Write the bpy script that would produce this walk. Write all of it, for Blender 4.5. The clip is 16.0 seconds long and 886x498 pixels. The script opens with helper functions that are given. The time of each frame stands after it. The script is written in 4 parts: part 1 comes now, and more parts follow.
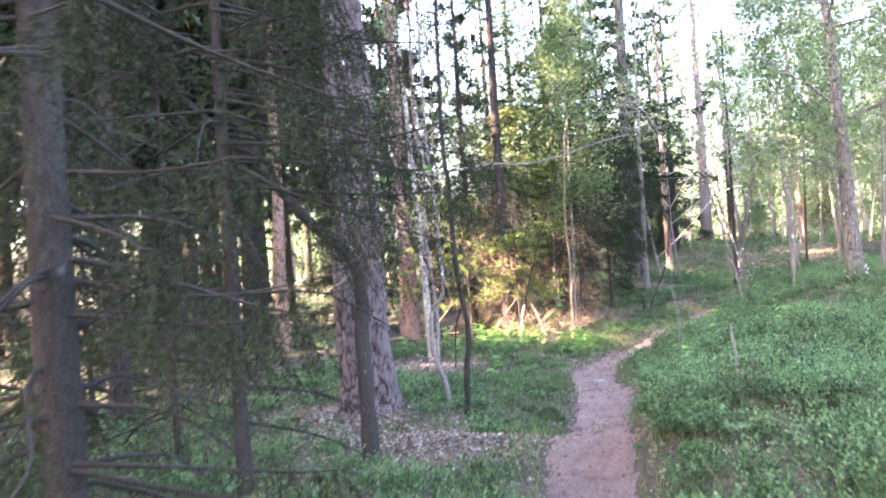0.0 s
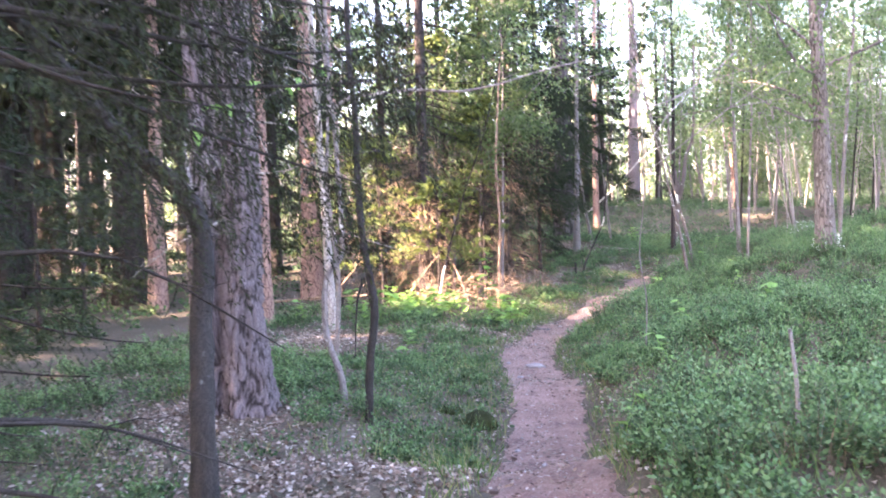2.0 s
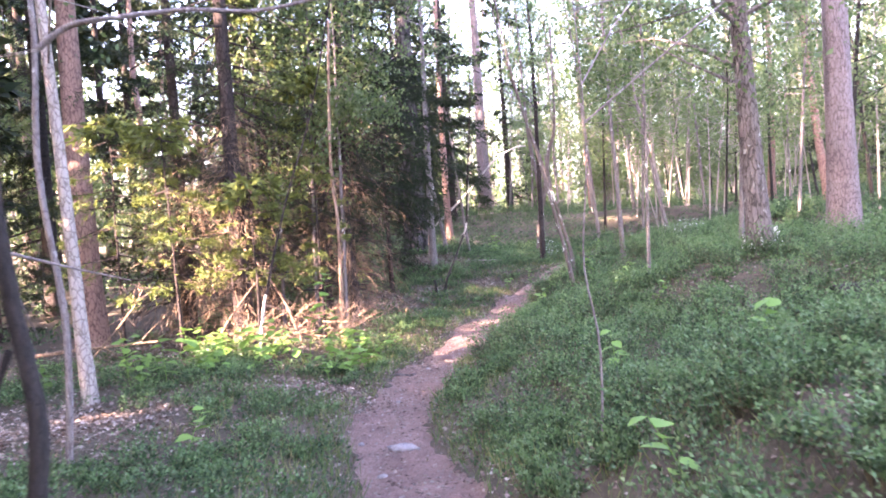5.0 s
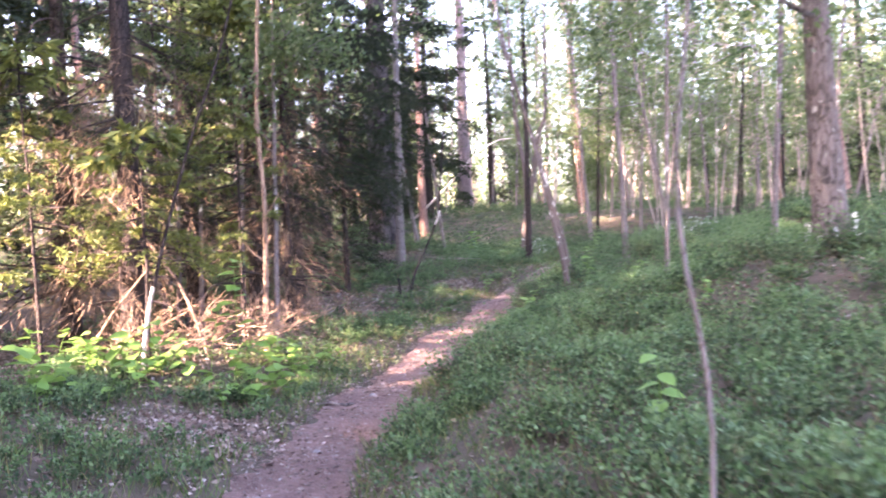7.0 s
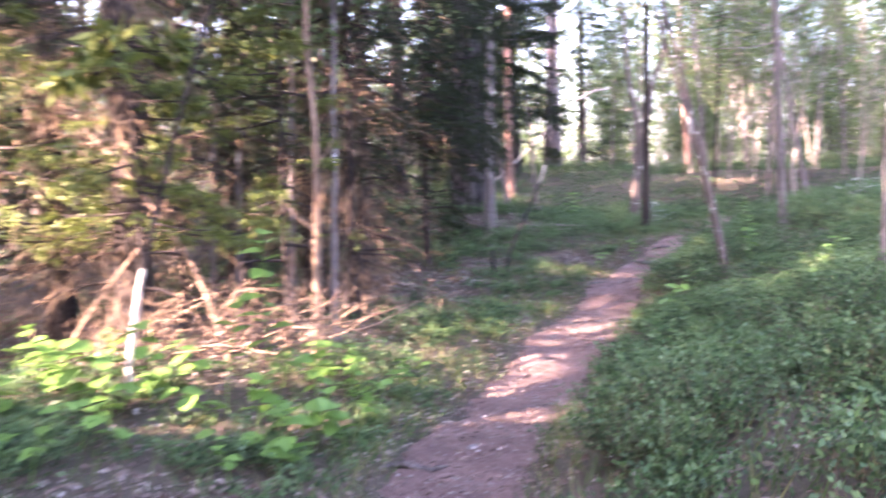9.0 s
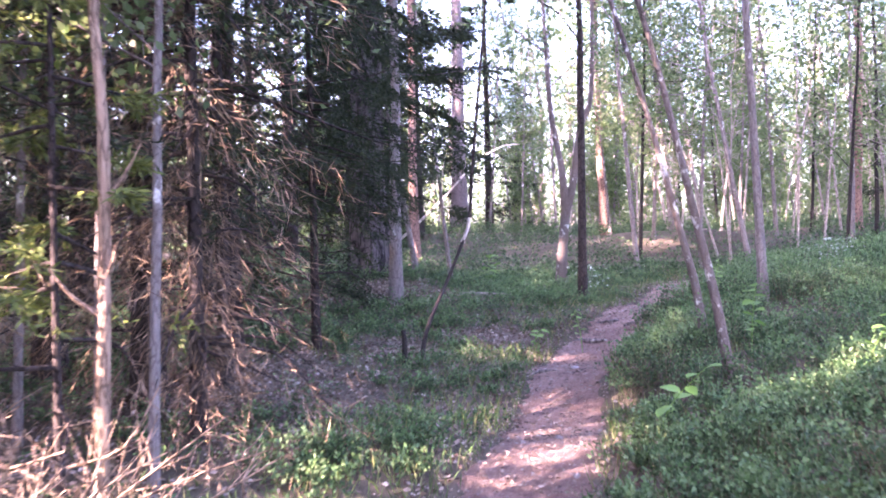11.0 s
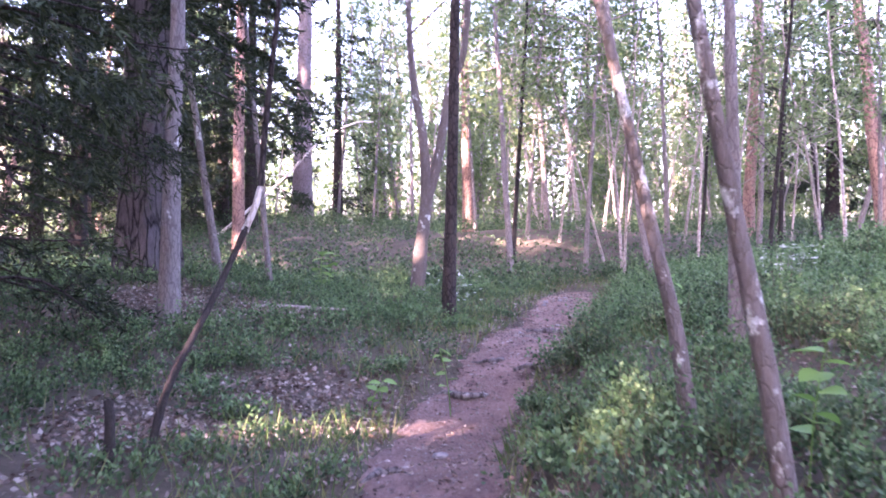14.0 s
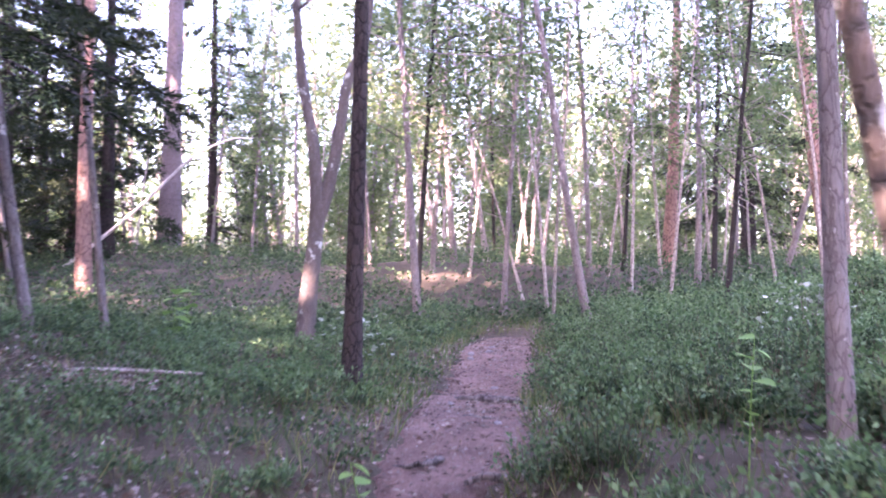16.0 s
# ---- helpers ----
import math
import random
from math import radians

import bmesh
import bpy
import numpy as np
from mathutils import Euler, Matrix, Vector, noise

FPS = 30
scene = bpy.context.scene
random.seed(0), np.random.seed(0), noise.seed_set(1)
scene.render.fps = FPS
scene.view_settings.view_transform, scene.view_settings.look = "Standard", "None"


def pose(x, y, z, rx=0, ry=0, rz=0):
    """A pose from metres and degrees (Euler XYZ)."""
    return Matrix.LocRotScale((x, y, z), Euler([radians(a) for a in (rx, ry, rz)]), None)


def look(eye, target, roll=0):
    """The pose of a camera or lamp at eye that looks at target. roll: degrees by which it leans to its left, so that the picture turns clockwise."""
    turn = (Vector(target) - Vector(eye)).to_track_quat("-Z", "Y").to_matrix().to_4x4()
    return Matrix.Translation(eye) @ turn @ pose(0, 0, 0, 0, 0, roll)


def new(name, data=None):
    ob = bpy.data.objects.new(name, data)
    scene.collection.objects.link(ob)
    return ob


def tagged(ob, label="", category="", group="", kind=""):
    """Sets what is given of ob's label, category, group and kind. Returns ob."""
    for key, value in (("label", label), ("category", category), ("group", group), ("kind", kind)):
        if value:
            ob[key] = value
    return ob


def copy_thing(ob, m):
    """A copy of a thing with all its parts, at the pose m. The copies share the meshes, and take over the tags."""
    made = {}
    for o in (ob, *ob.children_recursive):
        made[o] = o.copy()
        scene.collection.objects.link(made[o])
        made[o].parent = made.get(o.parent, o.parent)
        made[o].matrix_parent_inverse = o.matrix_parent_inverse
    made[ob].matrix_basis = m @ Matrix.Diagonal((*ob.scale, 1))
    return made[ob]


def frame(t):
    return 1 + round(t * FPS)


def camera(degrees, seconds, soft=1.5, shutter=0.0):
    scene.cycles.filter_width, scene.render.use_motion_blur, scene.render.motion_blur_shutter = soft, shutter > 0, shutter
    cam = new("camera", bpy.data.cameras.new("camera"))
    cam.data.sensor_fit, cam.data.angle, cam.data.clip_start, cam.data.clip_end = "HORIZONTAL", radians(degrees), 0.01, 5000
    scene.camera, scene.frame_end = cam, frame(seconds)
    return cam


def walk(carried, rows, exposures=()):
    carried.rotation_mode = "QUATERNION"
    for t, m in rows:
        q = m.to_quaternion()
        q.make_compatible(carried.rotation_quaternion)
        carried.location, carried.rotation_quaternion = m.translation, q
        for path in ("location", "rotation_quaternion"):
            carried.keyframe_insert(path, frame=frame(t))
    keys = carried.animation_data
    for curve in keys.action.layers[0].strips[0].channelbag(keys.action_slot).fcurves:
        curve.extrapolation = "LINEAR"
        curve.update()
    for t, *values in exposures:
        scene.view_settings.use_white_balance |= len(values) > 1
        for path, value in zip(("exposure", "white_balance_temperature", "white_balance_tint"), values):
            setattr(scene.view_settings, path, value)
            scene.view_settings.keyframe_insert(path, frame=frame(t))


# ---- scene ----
cam = camera(53.1, 16.0, soft=1.8, shutter=0.5)
EXPOSURE = 4.1
PATH = [
    (0, (0.206, -0.007, 1.281), (-0.459, 1.879, 1.315), -3.8),
    (0.5, (-0.017, 0.631, 1.344), (-0.642, 2.53, 1.409), -4.5),
    (1, (-0.297, 1.315, 1.334), (-0.944, 3.207, 1.333), -3.5),
    (1.5, (-0.417, 1.935, 1.284), (-0.953, 3.862, 1.249), -1.8),
    (2, (-0.574, 2.609, 1.281), (-1.063, 4.547, 1.197), -1.5),
    (2.5, (-0.796, 3.179, 1.288), (-1.187, 5.136, 1.152), -2.5),
    (3, (-0.962, 3.865, 1.286), (-1.296, 5.83, 1.132), -3.6),
    (3.5, (-1.165, 4.499, 1.224), (-1.561, 6.456, 1.104), -3.9),
    (4, (-1.216, 5.079, 1.218), (-1.469, 7.062, 1.156), -5.1),
    (4.2, (-1.228, 5.34, 1.208), (-1.399, 7.331, 1.146), -5.3),
    (6.3, (-1.268, 8.6, 0.79), (-1.385, 10.597, 0.765), -2.3),
    (6.5, (-1.257, 8.892, 0.759), (-1.298, 10.891, 0.74), -2.4),
    (7, (-1.254, 9.521, 0.78), (-1.351, 11.518, 0.732), -2.3),
    (7.5, (-1.321, 10.314, 0.755), (-1.65, 12.286, 0.693), -1.9),
    (8, (-1.456, 11.034, 0.701), (-1.923, 12.977, 0.621), -2.2),
    (8.5, (-1.589, 11.706, 0.688), (-2.095, 13.638, 0.578), -1.8),
    (9, (-1.793, 12.399, 0.771), (-2.057, 14.377, 0.64), -1.5),
    (9.2, (-1.845, 12.68, 0.75), (-1.978, 14.673, 0.655), -1.6),
    (11.3, (-2.13, 15.499, 0.737), (-2.116, 17.499, 0.765), -1.3),
    (11.5, (-2.137, 15.781, 0.757), (-2.059, 17.779, 0.799), -1.0),
    (12, (-2.057, 16.498, 0.752), (-1.811, 18.482, 0.785), -1.3),
    (12.5, (-2.002, 17.096, 0.759), (-1.692, 19.071, 0.775), -1.6),
    (13, (-1.942, 17.737, 0.792), (-1.535, 19.695, 0.766), -2.5),
    (13.5, (-1.801, 18.363, 0.718), (-1.394, 20.321, 0.699), -1.1),
    (14, (-1.703, 18.914, 0.755), (-1.411, 20.892, 0.748), 0.6),
    (14.5, (-1.648, 19.416, 0.768), (-1.336, 21.391, 0.806), 1.4),
    (15, (-1.543, 20.037, 0.707), (-1.145, 21.995, 0.785), 2.3),
    (15.5, (-1.526, 20.696, 0.677), (-1.072, 22.643, 0.748), 1.9),
    (16, (-1.458, 21.394, 0.777), (-0.912, 23.316, 0.848), 0.7),
]
walk(cam, [(t, look(eye, target, roll)) for t, eye, target, roll in PATH], [(0, EXPOSURE + 0.74, 6400, 26), (3.5, EXPOSURE + 0.62, 6400, 38), (7, EXPOSURE + 0.44, 6450, 42), (9, EXPOSURE + 0.42, 6200, 44), (12, EXPOSURE + 0.46, 5850, 54), (16, EXPOSURE + 0.4, 6000, 57)])

# ---- world and light ----
TO_SUN = Vector((-0.73, -0.545, 0.36)).normalized()
world = bpy.data.worlds.new("world")
scene.world = world
world.use_nodes = True
wn = world.node_tree.nodes
sky = wn.new("ShaderNodeTexSky")
sky.sky_type, sky.sun_disc = "NISHITA", False
sky.sun_elevation, sky.sun_rotation = math.asin(TO_SUN.z), math.atan2(TO_SUN.x, TO_SUN.y)
sky.air_density, sky.dust_density = 1.0, 5.0
wn["Background"].inputs["Strength"].default_value = 0.15
world.node_tree.links.new(sky.outputs[0], wn["Background"].inputs["Color"])
sun = new("sun", bpy.data.lights.new("sun", "SUN"))
sun.data.energy, sun.data.angle, sun.data.color = 5.0, radians(0.6), (1.0, 0.80, 0.58)
sun.matrix_world = look((0, 0, 30), Vector((0, 0, 30)) - TO_SUN)


# ---- materials ----
def material(name, rough=0.8, spec=0.3):
    m = bpy.data.materials.new(name)
    m.use_nodes = True
    b = m.node_tree.nodes["Principled BSDF"]
    b.inputs["Roughness"].default_value = rough
    b.inputs["Specular IOR Level"].default_value = spec
    return m, m.node_tree.nodes, m.node_tree.links, b


def ramp(nodes, links, fac, stops):
    r = nodes.new("ShaderNodeValToRGB")
    while len(r.color_ramp.elements) < len(stops):
        r.color_ramp.elements.new(0.5)
    for e, (p, c) in zip(r.color_ramp.elements, stops):
        e.position, e.color = p, (*c, 1)
    links.new(fac, r.inputs[0])
    return r.outputs[0]


def noise_of(nodes, links, scale, stretch=(1, 1, 1), detail=6, rough=0.6, kind="ShaderNodeTexNoise"):
    tc, mp, n = nodes.new("ShaderNodeTexCoord"), nodes.new("ShaderNodeMapping"), nodes.new(kind)
    mp.inputs["Scale"].default_value = stretch
    n.inputs["Scale"].default_value = scale
    if kind == "ShaderNodeTexNoise":
        n.inputs["Detail"].default_value, n.inputs["Roughness"].default_value = detail, rough
    links.new(tc.outputs["Object"], mp.inputs[0])
    links.new(mp.outputs[0], n.inputs["Vector"])
    return n


def mixed(nodes, links, fac, a, b, mode="MIX"):
    x = nodes.new("ShaderNodeMix")
    x.data_type, x.blend_type = "RGBA", mode
    for sock, v in ((x.inputs[0], fac), (x.inputs[6], a), (x.inputs[7], b)):
        if isinstance(v, (int, float)):
            sock.default_value = v
        elif isinstance(v, tuple):
            sock.default_value = (*v, 1)
        else:
            links.new(v, sock)
    return x.outputs[2]


def bumped(nodes, links, b, height, strength, distance):
    bu = nodes.new("ShaderNodeBump")
    bu.inputs["Strength"].default_value, bu.inputs["Distance"].default_value = strength, distance
    links.new(height, bu.inputs["Height"])
    links.new(bu.outputs[0], b.inputs["Normal"])


def soil(name, stops, coarse, fine, bump=0.6, flecks=None):
    m, n, l, b = material(name, 0.95, 0.15)
    big, small = noise_of(n, l, coarse), noise_of(n, l, fine, detail=8, rough=0.75)
    c = mixed(n, l, 0.55, ramp(n, l, big.outputs["Fac"], stops), ramp(n, l, small.outputs["Fac"], stops))
    if flecks:
        v = noise_of(n, l, 34, kind="ShaderNodeTexVoronoi")
        k = ramp(n, l, v.outputs["Distance"], [(0.12, (1, 1, 1)), (0.2, (0, 0, 0))])
        c = mixed(n, l, k, c, flecks)
    l.new(c, b.inputs["Base Color"])
    bumped(n, l, b, small.outputs["Fac"], bump, 0.03)
    return m


def bark(name, dark, mid, light, plates=9.0, stretch=0.22, bump=0.8, patches=None, patch_at=0.62, moss=None):
    m, n, l, b = material(name, 0.9, 0.2)
    vor = noise_of(n, l, plates, (1, 1, stretch), kind="ShaderNodeTexVoronoi")
    vor.feature = "DISTANCE_TO_EDGE"
    fine = noise_of(n, l, 38, (1, 1, 0.3), 8, 0.7)
    big = noise_of(n, l, 1.7, (1, 1, 0.6))
    warp = noise_of(n, l, 6, (1, 1, 0.35))
    sep = n.new("ShaderNodeMix")
    sep.data_type = "VECTOR"
    sep.inputs[0].default_value = 0.12
    l.new(vor.inputs["Vector"].links[0].from_socket, sep.inputs[4])
    l.new(warp.outputs["Color"], sep.inputs[5])
    l.new(sep.outputs[1], vor.inputs["Vector"])
    crack = ramp(n, l, vor.outputs["Distance"], [(0.0, (0, 0, 0)), (0.11, (1, 1, 1))])
    tone = ramp(n, l, fine.outputs["Fac"], [(0.3, mid), (0.7, light)])
    c = mixed(n, l, crack, dark, tone)
    c = mixed(n, l, 0.6, c, ramp(n, l, big.outputs["Fac"], [(0.35, (0.55, 0.52, 0.5)), (0.65, (1, 1, 1))]), "MULTIPLY")
    if patches:
        pn = noise_of(n, l, 8.0, (1, 1, 0.7), 5, 0.65)
        k = ramp(n, l, pn.outputs["Fac"], [(patch_at, (0, 0, 0)), (patch_at + 0.08, (1, 1, 1))])
        c = mixed(n, l, k, c, patches)
    if moss:
        mn = noise_of(n, l, 2.6, (1, 1, 0.5), 5, 0.6)
        k = ramp(n, l, mn.outputs["Fac"], [(0.5, (0, 0, 0)), (0.66, (0.8, 0.8, 0.8))])
        c = mixed(n, l, k, c, moss)
    l.new(c, b.inputs["Base Color"])
    h = n.new("ShaderNodeMath")
    h.operation = "ADD"
    l.new(crack, h.inputs[0])
    l.new(fine.outputs["Fac"], h.inputs[1])
    bumped(n, l, b, h.outputs[0], bump, 0.02)
    return m


def plated(name):
    """Thick bark whose cracks follow the plates of the mesh."""
    m = bark(name, (0.12, 0.095, 0.096), (0.145, 0.115, 0.117), (0.25, 0.205, 0.21), 60, 0.3, 0.7)
    n, l = m.node_tree.nodes, m.node_tree.links
    b = n["Principled BSDF"]
    at = n.new("ShaderNodeAttribute")
    at.attribute_name = "plate"
    k = ramp(n, l, at.outputs["Fac"], [(0.05, (0, 0, 0)), (0.5, (1, 1, 1))])
    old = b.inputs["Base Color"].links[0].from_socket
    l.new(mixed(n, l, k, (0.028, 0.02, 0.018), old), b.inputs["Base Color"])
    return m


def leafy(name, stops, translucent=0.35, rough=0.55, spec=0.3, patch=1.1, low=(0.62, 0.66, 0.6)):
    m, n, l, b = material(name, rough, spec)
    g = n.new("ShaderNodeNewGeometry")
    c = ramp(n, l, g.outputs["Random Per Island"], stops)
    big = noise_of(n, l, patch, detail=3)
    c = mixed(n, l, 0.8, c, ramp(n, l, big.outputs["Fac"], [(0.35, low), (0.65, (1.0, 1.0, 0.95))]), "MULTIPLY")
    l.new(c, b.inputs["Base Color"])
    if translucent:
        t, mx = n.new("ShaderNodeBsdfTranslucent"), n.new("ShaderNodeMixShader")
        mx.inputs[0].default_value = translucent
        l.new(c, t.inputs["Color"])
        l.new(b.outputs[0], mx.inputs[1])
        l.new(t.outputs[0], mx.inputs[2])
        l.new(mx.outputs[0], n["Material Output"].inputs["Surface"])
    return m


GROUND = soil("forest_floor", [(0.3, (0.026, 0.03, 0.014)), (0.5, (0.062, 0.052, 0.036)), (0.72, (0.14, 0.108, 0.084))], 1.3, 22)
DIRT = soil("trodden_dirt", [(0.32, (0.09, 0.058, 0.048)), (0.5, (0.23, 0.152, 0.128)), (0.7, (0.37, 0.262, 0.225))], 3.0, 42, 1.4, (0.33, 0.27, 0.23))
PINE = bark("pine_bark", (0.12, 0.09, 0.085), (0.21, 0.165, 0.16), (0.36, 0.30, 0.295), 30, 0.35, 0.7)
TWIN_BARK = plated("plated_pine_bark")
RED_PINE = bark("red_pine_bark", (0.10, 0.06, 0.05), (0.25, 0.15, 0.115), (0.38, 0.25, 0.20), 22, 0.4, 0.5)
SPRUCE_BARK = bark("spruce_bark", (0.012, 0.009, 0.008), (0.034, 0.026, 0.023), (0.064, 0.051, 0.045), 22, 0.5, 0.6)
OLD_BARK = bark("old_spruce_bark", (0.012, 0.010, 0.010), (0.075, 0.062, 0.062), (0.15, 0.13, 0.128), 11, 0.16, 1.0)
ALDER = bark("alder_bark", (0.12, 0.10, 0.082), (0.11, 0.09, 0.08), (0.19, 0.16, 0.142), 34, 0.4, 0.6, (0.50, 0.50, 0.46), 0.59)
GREY_BARK = bark("grey_bark", (0.12, 0.10, 0.09), (0.16, 0.138, 0.128), (0.26, 0.232, 0.22), 34, 0.3, 0.4, (0.56, 0.55, 0.52), 0.61)
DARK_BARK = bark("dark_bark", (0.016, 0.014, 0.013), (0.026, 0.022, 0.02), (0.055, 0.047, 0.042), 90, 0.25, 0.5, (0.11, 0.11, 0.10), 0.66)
PALE_BARK = bark("pale_bark", (0.16, 0.135, 0.115), (0.30, 0.26, 0.225), (0.44, 0.395, 0.35), 20, 0.6, 0.35)
OAK_BARK = bark("oak_bark", (0.06, 0.05, 0.042), (0.13, 0.11, 0.10), (0.23, 0.20, 0.18), 24, 0.25, 0.8, (0.40, 0.40, 0.36), 0.62)
LICHEN = soil("white_lichen", [(0.3, (0.45, 0.46, 0.42)), (0.6, (0.75, 0.76, 0.72))], 9, 60)
DEAD_WOOD = bark("dead_wood", (0.10, 0.07, 0.05), (0.24, 0.16, 0.11), (0.38, 0.27, 0.19), 26, 0.15, 0.4)
BLEACHED = bark("bleached_wood", (0.34, 0.29, 0.24), (0.55, 0.50, 0.44), (0.70, 0.66, 0.60), 26, 0.15, 0.3)
STONE = soil("grey_stone", [(0.3, (0.14, 0.125, 0.12)), (0.6, (0.28, 0.26, 0.25))], 5, 40)
MOSS = soil("moss", [(0.3, (0.018, 0.022, 0.010)), (0.55, (0.045, 0.055, 0.018)), (0.7, (0.085, 0.095, 0.03))], 14, 90, 1.5)
BILBERRY = leafy("bilberry_leaf", [(0.0, (0.030, 0.064, 0.027)), (0.45, (0.058, 0.110, 0.046)), (0.8, (0.098, 0.162, 0.068)), (1.0, (0.165, 0.225, 0.11))], 0.35, 0.6, 0.25, 2.6, (0.42, 0.5, 0.42))
BILBERRY_TIP = leafy("young_bilberry_leaf", [(0.0, (0.075, 0.148, 0.054)), (0.6, (0.115, 0.205, 0.077)), (1.0, (0.18, 0.27, 0.12))], 0.4, 0.5, 0.35, 1.3, (0.6, 0.68, 0.62))
TWIG = leafy("bilberry_twig", [(0.0, (0.05, 0.06, 0.03)), (0.6, (0.10, 0.085, 0.05)), (1.0, (0.17, 0.13, 0.09))], 0.0, 0.8)
GRASS = leafy("grass_blade", [(0.0, (0.05, 0.10, 0.025)), (0.6, (0.10, 0.16, 0.045)), (1.0, (0.24, 0.22, 0.10))], 0.3)
HERB = leafy("herb_leaf", [(0.0, (0.11, 0.23, 0.05)), (0.6, (0.17, 0.32, 0.07)), (1.0, (0.26, 0.42, 0.10))], 0.4)
CANOPY = leafy("broad_leaf", [(0.0, (0.07, 0.12, 0.04)), (0.5, (0.12, 0.18, 0.066)), (1.0, (0.195, 0.245, 0.11))], 0.6, 0.45, 0.4)
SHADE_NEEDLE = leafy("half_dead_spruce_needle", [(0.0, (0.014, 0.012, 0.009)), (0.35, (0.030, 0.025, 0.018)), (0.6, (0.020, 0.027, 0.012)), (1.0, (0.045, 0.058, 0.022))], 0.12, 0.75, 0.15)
NEEDLE = leafy("spruce_needle", [(0.0, (0.012, 0.019, 0.009)), (0.5, (0.023, 0.036, 0.015)), (1.0, (0.045, 0.064, 0.025))], 0.12, 0.7, 0.2)
YOUNG_NEEDLE = leafy("young_spruce_needle", [(0.0, (0.06, 0.085, 0.018)), (0.6, (0.11, 0.14, 0.03)), (1.0, (0.20, 0.23, 0.055))], 0.25)
DRY_NEEDLE = leafy("dry_spruce_twig", [(0.0, (0.07, 0.05, 0.038)), (0.6, (0.17, 0.115, 0.08)), (1.0, (0.32, 0.215, 0.14))], 0.0, 0.9)
LITTER = leafy("fallen_leaf", [(0.0, (0.08, 0.05, 0.038)), (0.45, (0.18, 0.125, 0.10)), (0.8, (0.27, 0.215, 0.19)), (1.0, (0.40, 0.35, 0.32))], 0.0, 0.7)
PETAL = leafy("white_petal", [(0.0, (0.20, 0.27, 0.18)), (0.7, (0.36, 0.42, 0.34)), (1.0, (0.7, 0.72, 0.68))], 0.2)


# ---- mesh tools ----
class Geo:
    """Collects vertices and quads, and links them as one mesh."""

    def __init__(self):
        self.v, self.f, self.n = [], [], 0

    def add(self, v, f):
        self.v.append(np.asarray(v, np.float32))
        self.f.append(np.asarray(f, np.int32) + self.n)
        self.n += len(v)
        return self

    def mesh(self, name, mat, smooth=False):
        v, f = np.concatenate(self.v), np.concatenate(self.f)
        me = bpy.data.meshes.new(name)
        me.vertices.add(len(v))
        me.vertices.foreach_set("co", v.ravel())
        me.loops.add(f.size)
        me.loops.foreach_set("vertex_index", f.ravel())
        me.polygons.add(len(f))
        me.polygons.foreach_set("loop_start", np.arange(len(f), dtype=np.int32) * 4)
        if smooth:
            me.polygons.foreach_set("use_smooth", np.ones(len(f), bool))
        me.materials.append(mat)
        me.update(calc_edges=True)
        return me


def part(name, geo, mat, parent, label="", smooth=False):
    ob = new(name, geo.mesh(name, mat, smooth))
    ob.parent = parent
    if label:
        ob["label"] = label
    return ob


def thing(name, place, label, category, group="", kind=""):
    ob = new(name)
    ob.location = place
    return tagged(ob, label, category, group, kind)


def unit(a):
    return a / np.maximum(np.linalg.norm(a, axis=-1, keepdims=True), 1e-9)


def tube(pts, radii, sides=8, rough=0.0, seed=0, lobes=0.0):
    """A tapered tube along a line of points, its outline uneven by rough."""
    pts, radii = np.asarray(pts, float), np.asarray(radii, float)
    rng = np.random.default_rng(seed)
    t = unit(np.gradient(pts, axis=0))
    ref = np.array([1.0, 0.13, 0.07]) if abs(t[0, 0]) < 0.8 else np.array([0.1, 1.0, 0.1])
    u = unit(np.cross(t, ref))
    w = np.cross(t, u)
    a = np.linspace(0, 2 * np.pi, sides, endpoint=False)
    r = radii[:, None] * (1 + rough * rng.normal(0, 1, (len(pts), sides)))
    if lobes:
        flare = np.linspace(1, 0, len(pts))[:, None] ** 4
        r = r * (1 + lobes * flare * np.maximum(0, np.cos(a * 5 + seed)))
    v = pts[:, None] + r[..., None] * (np.cos(a)[:, None] * u[:, None] + np.sin(a)[:, None] * w[:, None])
    i = np.arange(len(pts) - 1)[:, None] * sides
    j = np.arange(sides)[None]
    k = (j + 1) % sides
    f = np.stack(np.broadcast_arrays(i + j, i + k, i + sides + k, i + sides + j), -1).reshape(-1, 4)
    return v.reshape(-1, 3), f


def spline(points, n):
    """n points on a smooth line through the points."""
    p = np.asarray(points, float)
    s = np.linspace(0, len(p) - 1, n)
    i = np.clip(s.astype(int), 0, len(p) - 2)
    q = np.vstack([2 * p[0] - p[1], p, 2 * p[-1] - p[-2]])
    t = (s - i)[:, None]
    a, b, c, d = q[i], q[i + 1], q[i + 2], q[i + 3]
    return 0.5 * (2 * b + (c - a) * t + (2 * a - 5 * b + 4 * c - d) * t ** 2 + (3 * b - a - 3 * c + d) * t ** 3)


def blades(base, way, length, width, rng, fold=0.2):
    """Leaf-shaped quads from base points along way."""
    n = len(base)
    way = unit(way)
    side = unit(np.cross(way, rng.normal(0, 1, (n, 3))))
    up = np.cross(side, way)
    length, width = np.broadcast_to(length, n)[:, None], np.broadcast_to(width, n)[:, None]
    mid = base + way * length * 0.48 + up * width * fold
    v = np.stack([base, mid + side * width / 2, base + way * length, mid - side * width / 2], 1).reshape(-1, 3)
    return v, np.arange(4 * n).reshape(-1, 4)


